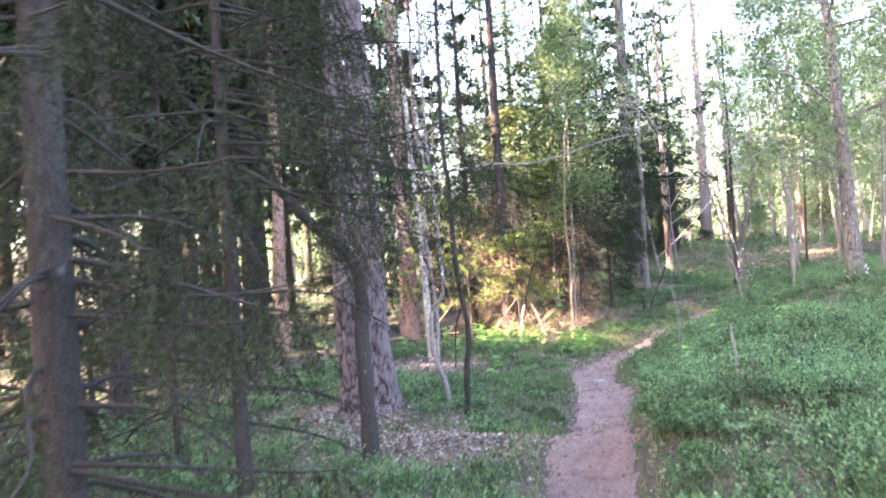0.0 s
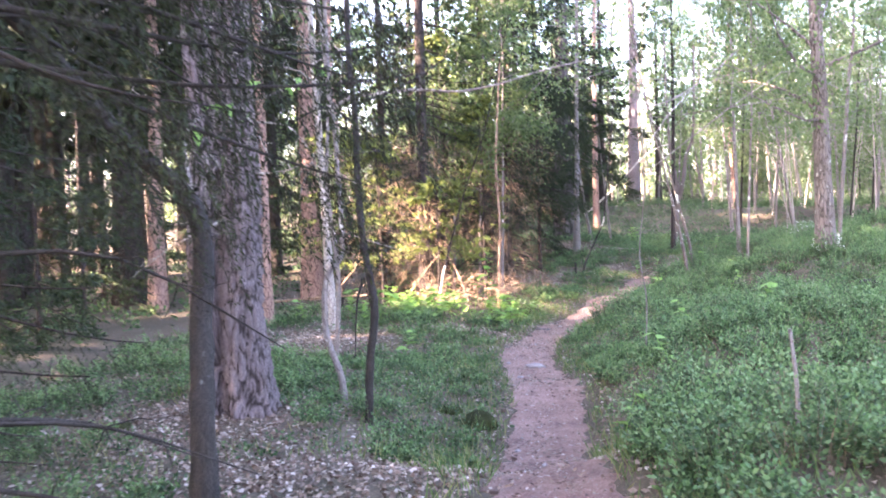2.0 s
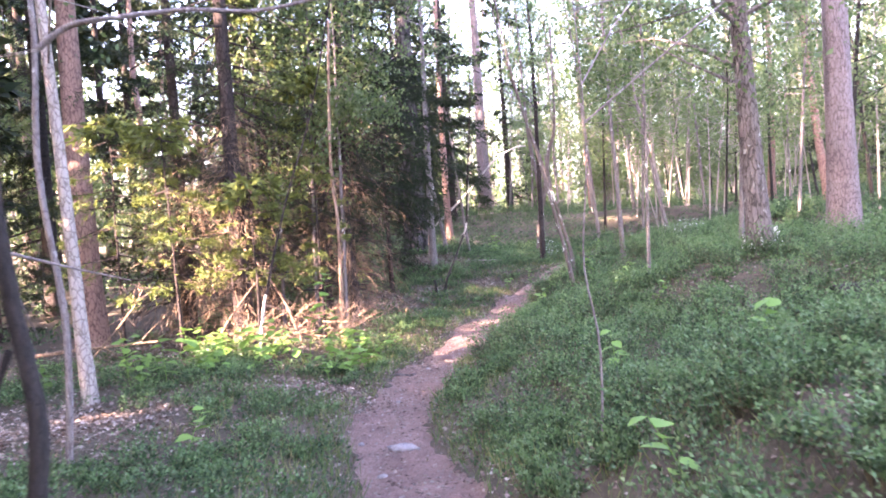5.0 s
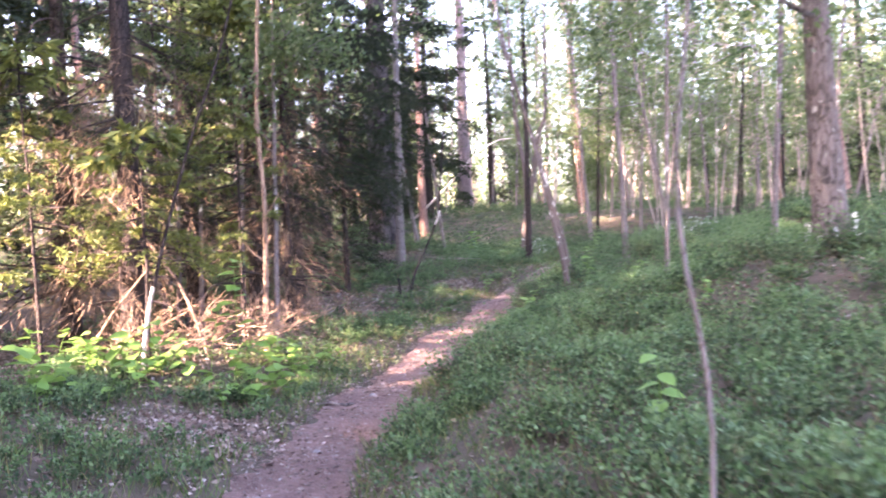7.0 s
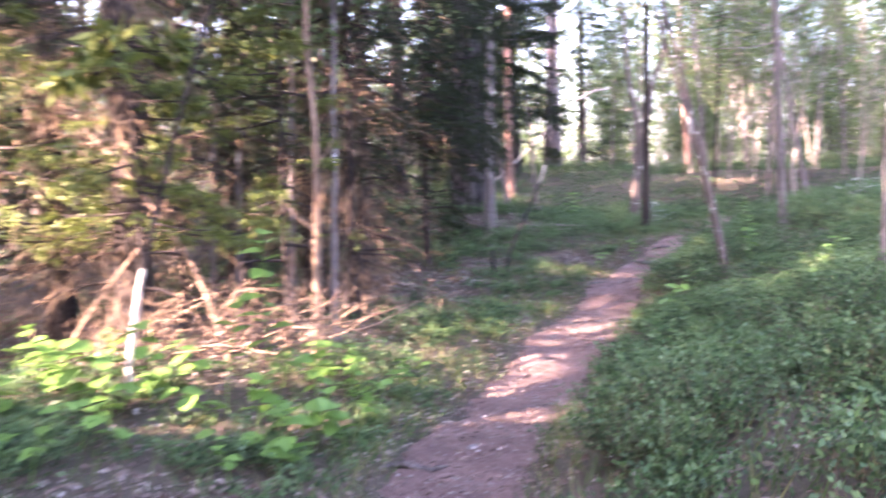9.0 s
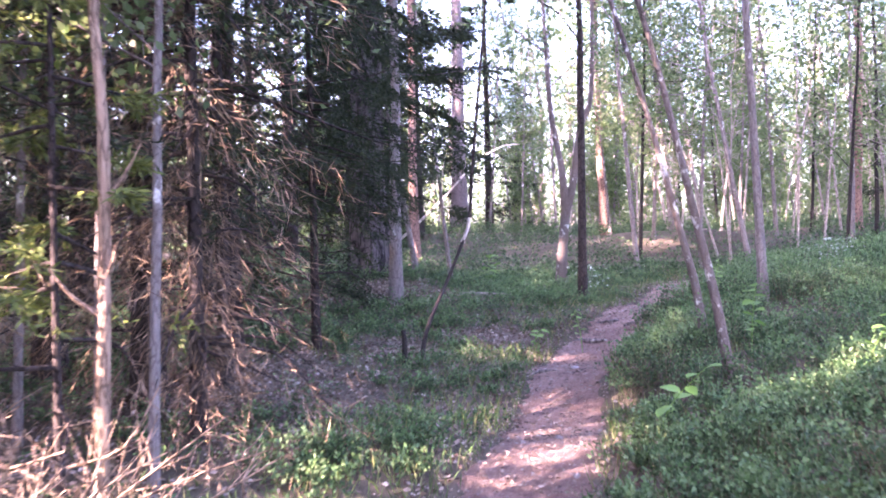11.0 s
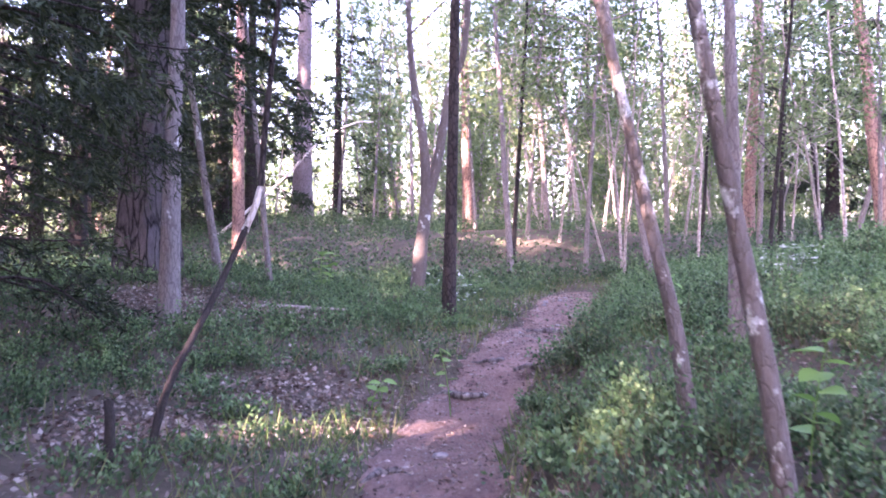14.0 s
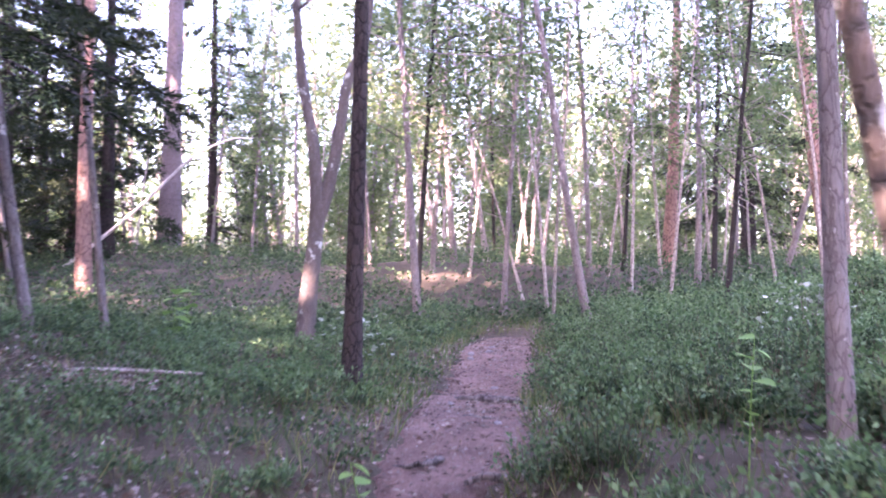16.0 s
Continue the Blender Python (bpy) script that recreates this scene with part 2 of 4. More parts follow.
# ---- the lie of the land ----
HILLS = [
    (0.2, -4, 0.0), (0, 0, -0.12), (-0.6, 3, -0.22), (-1.2, 6, -0.42), (-1.6, 9.7, -0.66), (-2.3, 13.3, -0.64),
    (-2.3, 16, -0.70), (-2.07, 18.4, -0.74), (-1.3, 22, -0.60), (-0.8, 24.2, -0.46), (0.7, 27.7, -0.12), (1.6, 30, 0.1),
]
HILLS += [
    (-4.1, 9.2, -0.38), (-5.2, 14.5, -0.42), (-4.6, 18.3, -0.45), (-3.6, 24, -0.25), (-3.5, 29, 0.30), (-0.3, 30.5, 0.05),
    (-0.4, 27.4, -0.02), (-9, 10, -0.4), (-8, 20, -0.5), (-9, 30, -0.1), (-8, 42, 0.5), (-20, 25, -0.6),
]
HILLS += [
    (-0.1, 22.6, -0.15), (1.0, 24.4, 0.12), (2.8, 26.8, 0.30), (1.8, 17.4, 0.35), (0, 7, 0.05), (-0.3, 15.8, -0.30),
    (1.0, 11, 0.15), (4.5, 10, 0.55), (5.9, 28, 0.72), (6, 18, 0.8), (4, 3, 0.5), (-4, 2, -0.2),
]
HILLS += [
    (-1.9, 44.3, 1.3), (3.8, 38.3, 1.1), (10, 40, 1.2), (12, 25, 1.15), (0, 60, 1.4), (20, 60, 1.6), (-20, 60, 1.0),
    (-6, -8, 0), (8, -8, 0.4),
]
HXY = np.array([(a, b) for a, b, c in HILLS], float)
HZ = np.array([c for a, b, c in HILLS], float)
TRAIL = spline([(0.4, -5), (0.2, -2), (-0.1, 1), (-0.6, 4), (-1.15, 7), (-1.5, 9.3), (-1.72, 11.2), (-2.35, 14), (-2.38, 15.8),
                (-2.25, 17.7), (-1.95, 19.3), (-1.5, 21.1), (-1.2, 22.8), (-0.78, 24.6), (-0.05, 26.0), (0.6, 27.7),
                (1.15, 28.9), (1.75, 30.4), (2.35, 31.7)], 420)


def trail_gap(x, y):
    """Distance from the middle of the trail."""
    x, y = np.asarray(x, float), np.asarray(y, float)
    best = np.full(x.shape, 99.0)
    for cx, cy in TRAIL[::3]:
        best = np.minimum(best, np.hypot(x - cx, y - cy))
    return best


def waves(x, y):
    return (np.sin(1.7 * x + 0.9 * y) + np.sin(2.9 * y - 1.3 * x + 1) + np.sin(4.7 * x + 3.1 * y + 2) * 0.5 + np.sin(6.1 * y - 5.3 * x) * 0.4) / 2.9


def land(x, y):
    """Height of the forest floor, before the trail is worn into it."""
    x, y = np.asarray(x, float), np.asarray(y, float)
    d = (x[..., None] - HXY[:, 0]) ** 2 + (y[..., None] - HXY[:, 1]) ** 2
    w = 1 / (d + 0.25) ** 1.6
    return (w * HZ).sum(-1) / w.sum(-1)


def ground_at(x, y):
    z, g = land(x, y), trail_gap(x, y)
    off = np.clip((g - 0.35) / 0.5, 0, 1)
    return z + off * 0.035 * (1 + waves(x, y)) - (1 - np.clip((g - 0.25) / 0.25, 0, 1)) * 0.06


def spread(lo, hi, fine, step, far):
    mid = np.arange(lo, hi + 1e-6, fine)
    out = step * 1.16 ** np.arange(1, 60)
    out = np.cumsum(out)
    out = out[out < far]
    return np.concatenate([lo - out[::-1], mid, hi + out])


gx, gy = spread(-7, 7, 0.2, 0.22, 900), spread(-3, 36, 0.2, 0.22, 900)
X, Y = np.meshgrid(gx, gy, indexing="ij")
nx, ny = X.shape
gi = (np.arange(nx - 1)[:, None] * ny + np.arange(ny - 1)[None]).ravel()
floor_geo = Geo().add(np.stack([X, Y, ground_at(X, Y)], -1).reshape(-1, 3), np.stack([gi, gi + ny, gi + ny + 1, gi + 1], -1))
ground = tagged(part("ground", floor_geo, GROUND, None, "", True), "brown forest floor of moss, litter and soil", "ground", kind="structure")

# the trodden trail, a ribbon with ragged edges
rng = np.random.default_rng(5)
tn = unit(np.gradient(TRAIL, axis=0))
ts = np.stack([tn[:, 1], -tn[:, 0]], -1)
cols = np.linspace(-1, 1, 17)
s_run = np.arange(len(TRAIL))
half = 0.47 + 0.05 * np.sin(s_run * 0.31) + 0.05 * np.sin(s_run * 0.13 + 1) + 0.03 * np.sin(s_run * 0.83) + rng.normal(0, 0.02, len(s_run)) - 0.25 * np.clip((s_run - 395) / 25, 0, 1)
P = TRAIL[:, None] + ts[:, None] * (half[:, None] * cols)[..., None]
P += (rng.normal(0, 0.05, P.shape[:2]) * (np.abs(cols) > 0.7))[..., None] * ts[:, None]
pz = land(P[..., 0], P[..., 1]) - 0.02 - 0.07 * np.abs(cols) ** 6 + 0.012 * waves(P[..., 0] * 4, P[..., 1] * 4) + rng.normal(0, 0.008, P.shape[:2])
k = (np.arange(len(TRAIL) - 1)[:, None] * 17 + np.arange(16)[None]).ravel()
trail_geo = Geo().add(np.concatenate([P, pz[..., None]], -1).reshape(-1, 3), np.stack([k, k + 17, k + 18, k + 1], -1))
trail = tagged(part("footpath", trail_geo, DIRT, None, "", True), "narrow trodden dirt footpath with leaf crumbs", "footpath", kind="structure")


def floor_z(x, y):
    return float(ground_at(np.array([x]), np.array([y]))[0])


EDGE_RNG = np.random.default_rng(99)
# openings in the leaf cover through which the low sun reaches the floor: place and radius
GLADES = [((-1.14, 24.6, -0.46), 0.28), ((-0.66, 24.75, -0.42), 0.2), ((-1.14, 23.5, -0.48), 0.23), ((-1.35, 22.6, -0.55), 0.17),
          ((-1.4, 20.65, -0.52), 0.14), ((-1.7, 19.3, -0.66), 0.1), ((0.92, 28.9, 0.0), 0.12), ((0.5, 26.1, -0.2), 0.1), ((-3.1, 17.6, -0.5), 0.2), ((-3.6, 17.1, -0.4), 0.2),
          ((-4.9, 18.0, 0.2), 0.8), ((-4.4, 18.2, 1.0), 0.4), ((-4.0, 18.0, -0.3), 0.55), ((-5.25, 14.6, 1.2), 0.2), ((-6.3, 14.7, 1.6), 0.15),
          ((-7.8, 20, 2.4), 0.15), ((-0.3, 30.4, 0.8), 0.15), ((3.3, 37, 2.8), 0.5), ((1.9, 34.5, 2.6), 0.35), ((6.5, 42, 3.4), 0.8), ((-4.7, 13.9, -0.3), 0.22), ((-5.8, 18.0, 1.8), 0.42), ((-6.3, 18.6, 2.9), 0.4)]


def shade(p, margin=0.03):
    """True for the leaves that do not hang in one of the sun's lanes."""
    keep = np.ones(len(p), bool)
    s = np.array(TO_SUN)
    for c, r in GLADES:
        d = p - np.array(c)
        along = d @ s
        away = np.linalg.norm(d - along[:, None] * s, axis=1)
        keep &= ~((along > 1.6) & (away < margin + r * (0.8 + 0.4 * EDGE_RNG.random(len(p)))))
    return keep


def lane_free(x, y, r):
    """True where a tree's stem stands clear of the sun's lanes in plan."""
    s = np.array(TO_SUN)[:2]
    s = s / np.linalg.norm(s)
    for c, q in GLADES:
        d = np.array([x - c[0], y - c[1]])
        if 1.5 < d @ s < 45 and abs(d[0] * s[1] - d[1] * s[0]) < r + q:
            return False
    return True


# ---- trees ----
def trunk_line(base, top_shift, high, bend, rng, n=14):
    s = np.linspace(0, 1, n)
    wob = np.cumsum(rng.normal(0, bend, (n, 2)), 0) * s[:, None]
    return np.column_stack([top_shift[0] * s + wob[:, 0], top_shift[1] * s + wob[:, 1], high * s - 0.15])


def taper(r, n, flare=0.35):
    s = np.linspace(0, 1, n)
    return r * (1 - 0.8 * s) * (1 + flare * np.exp(-s * 22))


def broadleaf(name, x, y, r, high, crown_from, lean=(0, 0), limbs=12, leaves=260, size=0.07, reach=1.8, mat=GREY_BARK, leaf=CANOPY, seed=0,
              label="", category="tree", group="", line=None, sides=9, z=None, cut=True, far=False):
    rng = np.random.default_rng(seed + 100)
    work = Geo()
    root = thing(name, (x, y, floor_z(x, y) if z is None else z), label, category, group)
    pts = trunk_line(None, lean, high, (0.055 if far else 0.03) * high / 8, rng) if line is None else spline(line, 22)
    part("trunk", Geo().add(*tube(pts, taper(r, len(pts)), sides, 0.03, seed)), mat, root, smooth=True)
    here = np.array(root.location)
    crown = Geo()
    high = pts[-1, 2]
    for i in range(limbs):
        zz = crown_from + (high - crown_from) * (i + rng.random()) / limbs
        b = np.array([np.interp(zz, pts[:, 2], pts[:, q]) for q in range(3)])
        a, ln = rng.random() * 2 * np.pi, reach * (0.5 + 0.7 * rng.random()) * (1.15 - 0.6 * zz / high)
        way = np.array([np.cos(a), np.sin(a), 0.25 + 0.5 * rng.random()])
        tip = b + way * ln
        mid = (b + tip) / 2 + rng.normal(0, 0.12 * ln, 3)
        lp = spline([b, mid, tip], 7)
        g = work if far else Geo()
        g.add(*tube(lp[::2], np.linspace(max(0.006, r * 0.28 * (1 - 0.6 * zz / high)), 0.004, 4), 4, 0.05, i))
        for _ in range(3):
            s = 2 + rng.integers(0, 4)
            e = lp[s] + rng.normal(0, 0.35 * ln, 3) * (1, 1, 0.6)
            g.add(*tube([lp[s], (lp[s] + e) / 2 + rng.normal(0, 0.05, 3), e], (0.006, 0.005, 0.003), 3))
            m = leaves // 4
            c = lp[s] + (e - lp[s]) * rng.random((m, 1)) ** 0.7 + rng.normal(0, 0.13 * ln + 0.05, (m, 3))
            if cut:
                c = c[shade(c + here, size)]
            crown.add(*blades(c, rng.normal(0, 1, (len(c), 3)) + (0, 0, -0.4), size * (0.7 + 0.6 * rng.random(len(c))), size * 0.62, rng))
        if not far:
            part("branch", g, mat, root, smooth=True)
    if far:
        tagged(part("branchwork", work, mat, root), kind="stuff")
    if crown.n:
        part("foliage", crown, leaf, root)
    return root


def spruce(name, x, y, r, high, crown_from, branches=46, twigs=16, needles=22, reach=2.2, needle=(0.045, 0.008), droop=0.35, seed=0, bare=6, label="", group="",
           mat=SPRUCE_BARK, leaf=NEEDLE, lean=(0, 0), fan=None, sides=10, hang=0.7, top=5.0, z=None, cut=True, weep=0.0, far=False):
    rng = np.random.default_rng(seed + 500)
    top = min(top, high - 0.5)
    root = thing(name, (x, y, floor_z(x, y) if z is None else z), label, "spruce tree", group)
    here = np.array(root.location)
    pts = trunk_line(None, lean, high, 0.01, rng, 20)
    part("trunk", Geo().add(*tube(pts, taper(r, 20), sides, 0.04, seed, 0.25)), mat, root, smooth=True)
    for i in range(bare):
        zz = 0.5 + (max(crown_from, 1.6) + 0.6 - 0.5) * rng.random()
        a, ln = rng.random() * 2 * np.pi, reach * (0.35 + 0.4 * rng.random())
        b = np.array([np.interp(zz, pts[:, 2], pts[:, 0]), np.interp(zz, pts[:, 2], pts[:, 1]), zz])
        way = np.array([np.cos(a), np.sin(a), -0.15])
        bp = spline([b, b + way * ln * 0.5 + rng.normal(0, 0.05, 3), b + way * ln + (0, 0, -0.2 * ln)], 7)
        if not shade(bp + here, 0.02).all():
            continue
        g = Geo().add(*tube(bp, np.linspace(0.014, 0.003, 7), 5, 0.05, i))
        for _ in range(7):
            s = rng.integers(1, 6)
            e = bp[s] + unit(rng.normal(0, 1, 3) + way) * 0.3 * ln * rng.random()
            g.add(*tube(np.array([bp[s], (bp[s] + e) / 2 + rng.normal(0, 0.02, 3), e]), (0.004, 0.003, 0.0015), 4))
        part("dead_branch", g, mat, root)
    crown, boughs = Geo(), Geo()
    sag = np.random.default_rng(seed + 900).uniform(0.4, 1.6, branches + 16)
    for i in range(branches + 16):
        zz = crown_from + (top - crown_from) * (i + rng.random()) / branches
        if i >= branches:
            zz = top + (high - 0.3 - top) * (i - branches + rng.random()) / 16
        a = rng.random() * 2 * np.pi if fan is None or i % 2 else fan[0] + (rng.random() - 0.5) * fan[1]
        ln = reach * (1.05 - zz / high) ** 0.6 * (0.65 + 0.5 * rng.random())
        b = np.array([np.interp(zz, pts[:, 2], pts[:, 0]), np.interp(zz, pts[:, 2], pts[:, 1]), zz])
        out, side = np.array([np.cos(a), np.sin(a), 0]), np.array([-np.sin(a), np.cos(a), 0])
        s = np.linspace(0, 1, 9)
        bp = b + out * (ln * s)[:, None] + np.array([0, 0, 1]) * (-droop * sag[i] * ln * s ** 1.4 + 0.16 * ln * s ** 3)[:, None] + side * (0.06 * ln * np.sin(s * 5 + i))[:, None]
        if cut and not shade(bp + here, 0.02).all():
            pass
        elif far or i >= branches:
            boughs.add(*tube(bp[::2], np.linspace(0.008 + 0.006 * ln, 0.003, 5), 4))
        else:
            part("branch", Geo().add(*tube(bp, np.linspace(0.008 + 0.006 * ln, 0.003, 9), 5, 0.05, i)), mat, root)
        fine = 1 if i < branches else 3
        nt, nn = max(4, twigs // fine), max(4, needles // fine)
        st = 0.12 + 0.88 * np.sqrt(rng.random(nt))
        tb = np.stack([np.interp(st, s, bp[:, q]) for q in range(3)], -1)
        sg = np.where(rng.random(nt) < 0.5, -1, 1)[:, None]
        tw = unit(out * 0.7 + side * sg * (0.5 + 0.5 * rng.random((nt, 1))) + np.array([0, 0, -1]) * (weep + hang * rng.random((nt, 1))))
        tl = ln * (0.14 + 0.30 * (1 - st) + 0.08 * rng.random(nt)) * (1 + 0.25 * weep * rng.random(nt))
        q = rng.random((nt, nn, 1))
        pos = (tb[:, None] + tw[:, None] * tl[:, None, None] * q + np.array([0, 0, -0.22]) * (tl[:, None, None] * q) ** 1.5).reshape(-1, 3)
        way = (tw[:, None] * 1.1 + rng.normal(0, 0.62, (nt, nn, 3))).reshape(-1, 3)
        nl, nw = (needle[0], needle[1]) if fine == 1 else (needle[0] * 2.6, needle[1] * 3.2)
        if cut:
            ok = shade(pos + here, min(nl * 0.8, 0.15))
            pos, way = pos[ok], way[ok]
        crown.add(*blades(pos, way, nl * (0.7 + 0.6 * rng.random(len(pos))), nw, rng, 0.1))
    if boughs.n:
        tagged(part("boughwork", boughs, mat, root), kind="stuff")
    if crown.n:
        part("needles", crown, leaf, root)
    return root


# the great twin-stemmed pine beside the trail
def twin_pine(x, y):
    root = thing("pine_tree", (x, y, floor_z(x, y)), "old twin-stemmed pine with thick plated grey-brown bark", "pine tree")
    rng = np.random.default_rng(3)
    for i, (bx, by, r, tx, ty) in enumerate(((-0.12, -0.05, 0.142, -0.02, 0.05), (0.17, 0.02, 0.185, -0.12, 0.1))):
        n, m = 240, 96
        s = np.linspace(0, 1, n) ** 1.5
        pts = np.column_stack([bx + tx * s + 0.02 * np.sin(s * 30 + i), by + ty * s, -0.2 + 9 * s])
        a = np.linspace(0, 2 * np.pi, m, endpoint=False)
        z = pts[:, 2][:, None]
        rad = (r * (1 - 0.62 * s) * (1 + 0.55 * np.exp(-(pts[:, 2] + 0.2) * 2.2)))[:, None]
        rad = rad * (1 + 0.10 * np.exp(-np.maximum(z, 0) * 1.8) * np.cos(5 * a + i * 2))
        seeds_a, seeds_z = rng.random(720) * 2 * np.pi, rng.random(720) ** 1.6 * 9 - 0.2
        d1, d2 = np.full((n, m), 9.0), np.full((n, m), 9.0)
        for sa, sz in zip(seeds_a, seeds_z):
            rows = np.abs(pts[:, 2] - sz) < 0.5
            if not rows.any():
                continue
            da = np.abs((a - sa + np.pi) % (2 * np.pi) - np.pi) * r
            warp = 0.016 * np.sin(pts[rows, 2][:, None] * 13 + a * 3) + 0.008 * np.sin(pts[rows, 2][:, None] * 41 + a * 9)
            d = np.hypot(da[None] + warp, (pts[rows, 2][:, None] - sz) * 0.22)
            o1, o2 = d1[rows], d2[rows]
            d2[rows] = np.minimum(np.maximum(o1, d), o2)
            d1[rows] = np.minimum(o1, d)
        plate = np.clip((d2 - d1) / 0.02, 0, 1)
        rad = rad + 0.032 * plate - 0.022 + 0.004 * rng.normal(0, 1, (n, m))
        v = np.stack([pts[:, 0][:, None] + rad * np.cos(a), pts[:, 1][:, None] + rad * np.sin(a), np.broadcast_to(z, (n, m))], -1)
        ii, jj = np.arange(n - 1)[:, None] * m, np.arange(m)[None]
        kk = (jj + 1) % m
        f = np.stack(np.broadcast_arrays(ii + jj, ii + kk, ii + m + kk, ii + m + jj), -1).reshape(-1, 4)
        stem = part("trunk", Geo().add(v.reshape(-1, 3), f), TWIN_BARK, root, smooth=True)
        stem.data.attributes.new("plate", "FLOAT", "POINT").data.foreach_set("value", plate.astype(np.float32).ravel())
    for i in range(12):
        a, zz, ln = -1.0 + rng.normal(0, 0.8), 1.3 + 2.2 * rng.random(), rng.uniform(0.5, 1.1)
        b = np.array([0.12 + 0.2 * math.cos(a), 0.2 * math.sin(a), zz])
        way = np.array([math.cos(a), math.sin(a), rng.normal(0, 0.3)])
        lp = spline([b, b + way * ln * 0.4 + rng.normal(0, 0.08, 3), b + way * ln * 0.75 + (0, 0, -0.25 * ln), b + way * ln * 0.8 + (rng.normal(0, 0.15), 0, -0.6 * ln)], 14)
        g = Geo().add(*tube(lp, np.linspace(0.009, 0.003, 14), 5, 0.05, i))
        for _ in range(4):
            e = lp[rng.integers(3, 12)]
            g.add(*tube([e, e + rng.normal(0, 0.06, 3), e + rng.normal(0, 0.13, 3)], (0.004, 0.003, 0.0015), 4))
        part("dead_branch", g, PALE_BARK, root, "thin pale leafless twig")
    crown = Geo()
    for i in range(12):
        a, zz = rng.random() * 6.28, 6 + 2.6 * rng.random()
        b = np.array([0.05, 0.05, zz])
        e = b + np.array([np.cos(a), np.sin(a), 0.3]) * 2.4
        lp = spline([b, (b + e) / 2 + rng.normal(0, 0.2, 3), e], 6)
        part("branch", Geo().add(*tube(lp, np.linspace(0.05, 0.01, 6), 6, 0.05, i)), RED_PINE, root)
        c = e + rng.normal(0, 0.5, (260, 3))
        c = c[shade(c + np.array(root.location))]
        crown.add(*blades(c, rng.normal(0, 1, (len(c), 3)), 0.09, 0.02, rng))
    part("needles", crown, NEEDLE, root)
    return root


def tall_pine(x, y, r, high, mat, seed, label, lean=(0, 0), z=None):
    return broadleaf("pine_tree", x, y, r, high, high * 0.62, lean, 12, 420, 0.10, 2.0, mat, NEEDLE, seed, label, "pine tree", sides=12, z=z)


twin_pine(-4.1, 9.2)
near = "dark spruces by the path"
# near-black bark here puts these stems' backlit darkness into the colour
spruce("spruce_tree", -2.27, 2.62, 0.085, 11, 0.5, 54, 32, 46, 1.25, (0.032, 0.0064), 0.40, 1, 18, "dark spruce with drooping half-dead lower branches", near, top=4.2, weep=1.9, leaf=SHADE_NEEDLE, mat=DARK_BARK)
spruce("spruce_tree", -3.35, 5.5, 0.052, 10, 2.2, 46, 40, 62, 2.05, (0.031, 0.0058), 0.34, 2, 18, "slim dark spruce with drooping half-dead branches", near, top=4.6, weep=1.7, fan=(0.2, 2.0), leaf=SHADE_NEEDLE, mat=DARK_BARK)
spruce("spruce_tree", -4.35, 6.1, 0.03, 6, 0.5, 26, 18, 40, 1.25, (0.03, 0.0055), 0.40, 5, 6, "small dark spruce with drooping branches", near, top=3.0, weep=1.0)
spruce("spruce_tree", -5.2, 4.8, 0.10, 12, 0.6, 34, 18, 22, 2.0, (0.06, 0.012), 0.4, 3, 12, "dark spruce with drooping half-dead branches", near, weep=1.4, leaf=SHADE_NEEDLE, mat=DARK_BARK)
spruce("spruce_tree", -6.8, 8.4, 0.11, 13, 1.2, 26, 14, 16, 1.9, (0.07, 0.013), 0.4, 4, 8, "dense dark spruce with drooping branches", near, weep=0.8)

# crooked dead stem in front of the twin pine
fz = floor_z(-2.85, 6.6)
root = thing("dead_tree", (-2.85, 6.6, fz), "crooked dark leafless stem that bends sharply aside", "dead tree")
line = [(0, 0, -0.1), (-0.06, 0.1, 0.5), (-0.16, 0.3, 1.0), (-0.25, 0.45, 1.62), (-0.62, 0.32, 2.05), (-1.05, 0.2, 2.6), (-1.7, 0.0, 3.3), (-2.3, -0.2, 4.3)]
part("trunk", Geo().add(*tube(spline(line, 40), np.linspace(0.075, 0.03, 40), 10, 0.06, 1)), DARK_BARK, root, smooth=True)
rng = np.random.default_rng(77)
for i in range(7):
    b = np.array(line[3 + i % 4]) + rng.normal(0, 0.05, 3)
    e = b + unit(rng.normal(0, 1, 3) + (0.6, 0, 0.5)) * 0.7
    part("branch", Geo().add(*tube(spline([b, (b + e) / 2 + rng.normal(0, 0.08, 3), e], 7), np.linspace(0.012, 0.003, 7), 5)), DARK_BARK, root)

twig = spline([(-0.25, 0.45, 1.6), (-0.6, 1.0, 2.15), (-0.35, 1.4, 2.35), (0.1, 1.5, 2.5)], 14)
bough = part("branch", Geo().add(*tube(twig, np.linspace(0.014, 0.005, 14), 6, 0.05)), GREY_BARK, root, "pale lichened branch with green leaves")
for i in range(11):
    b = twig[5 + i % 9] + rng.normal(0, 0.05, 3)
    part("leaf", Geo().add(*blades(b[None], rng.normal(0, 1, (1, 3)) * (1, 1, 0.3), 0.15, 0.085, rng)), HERB, bough)

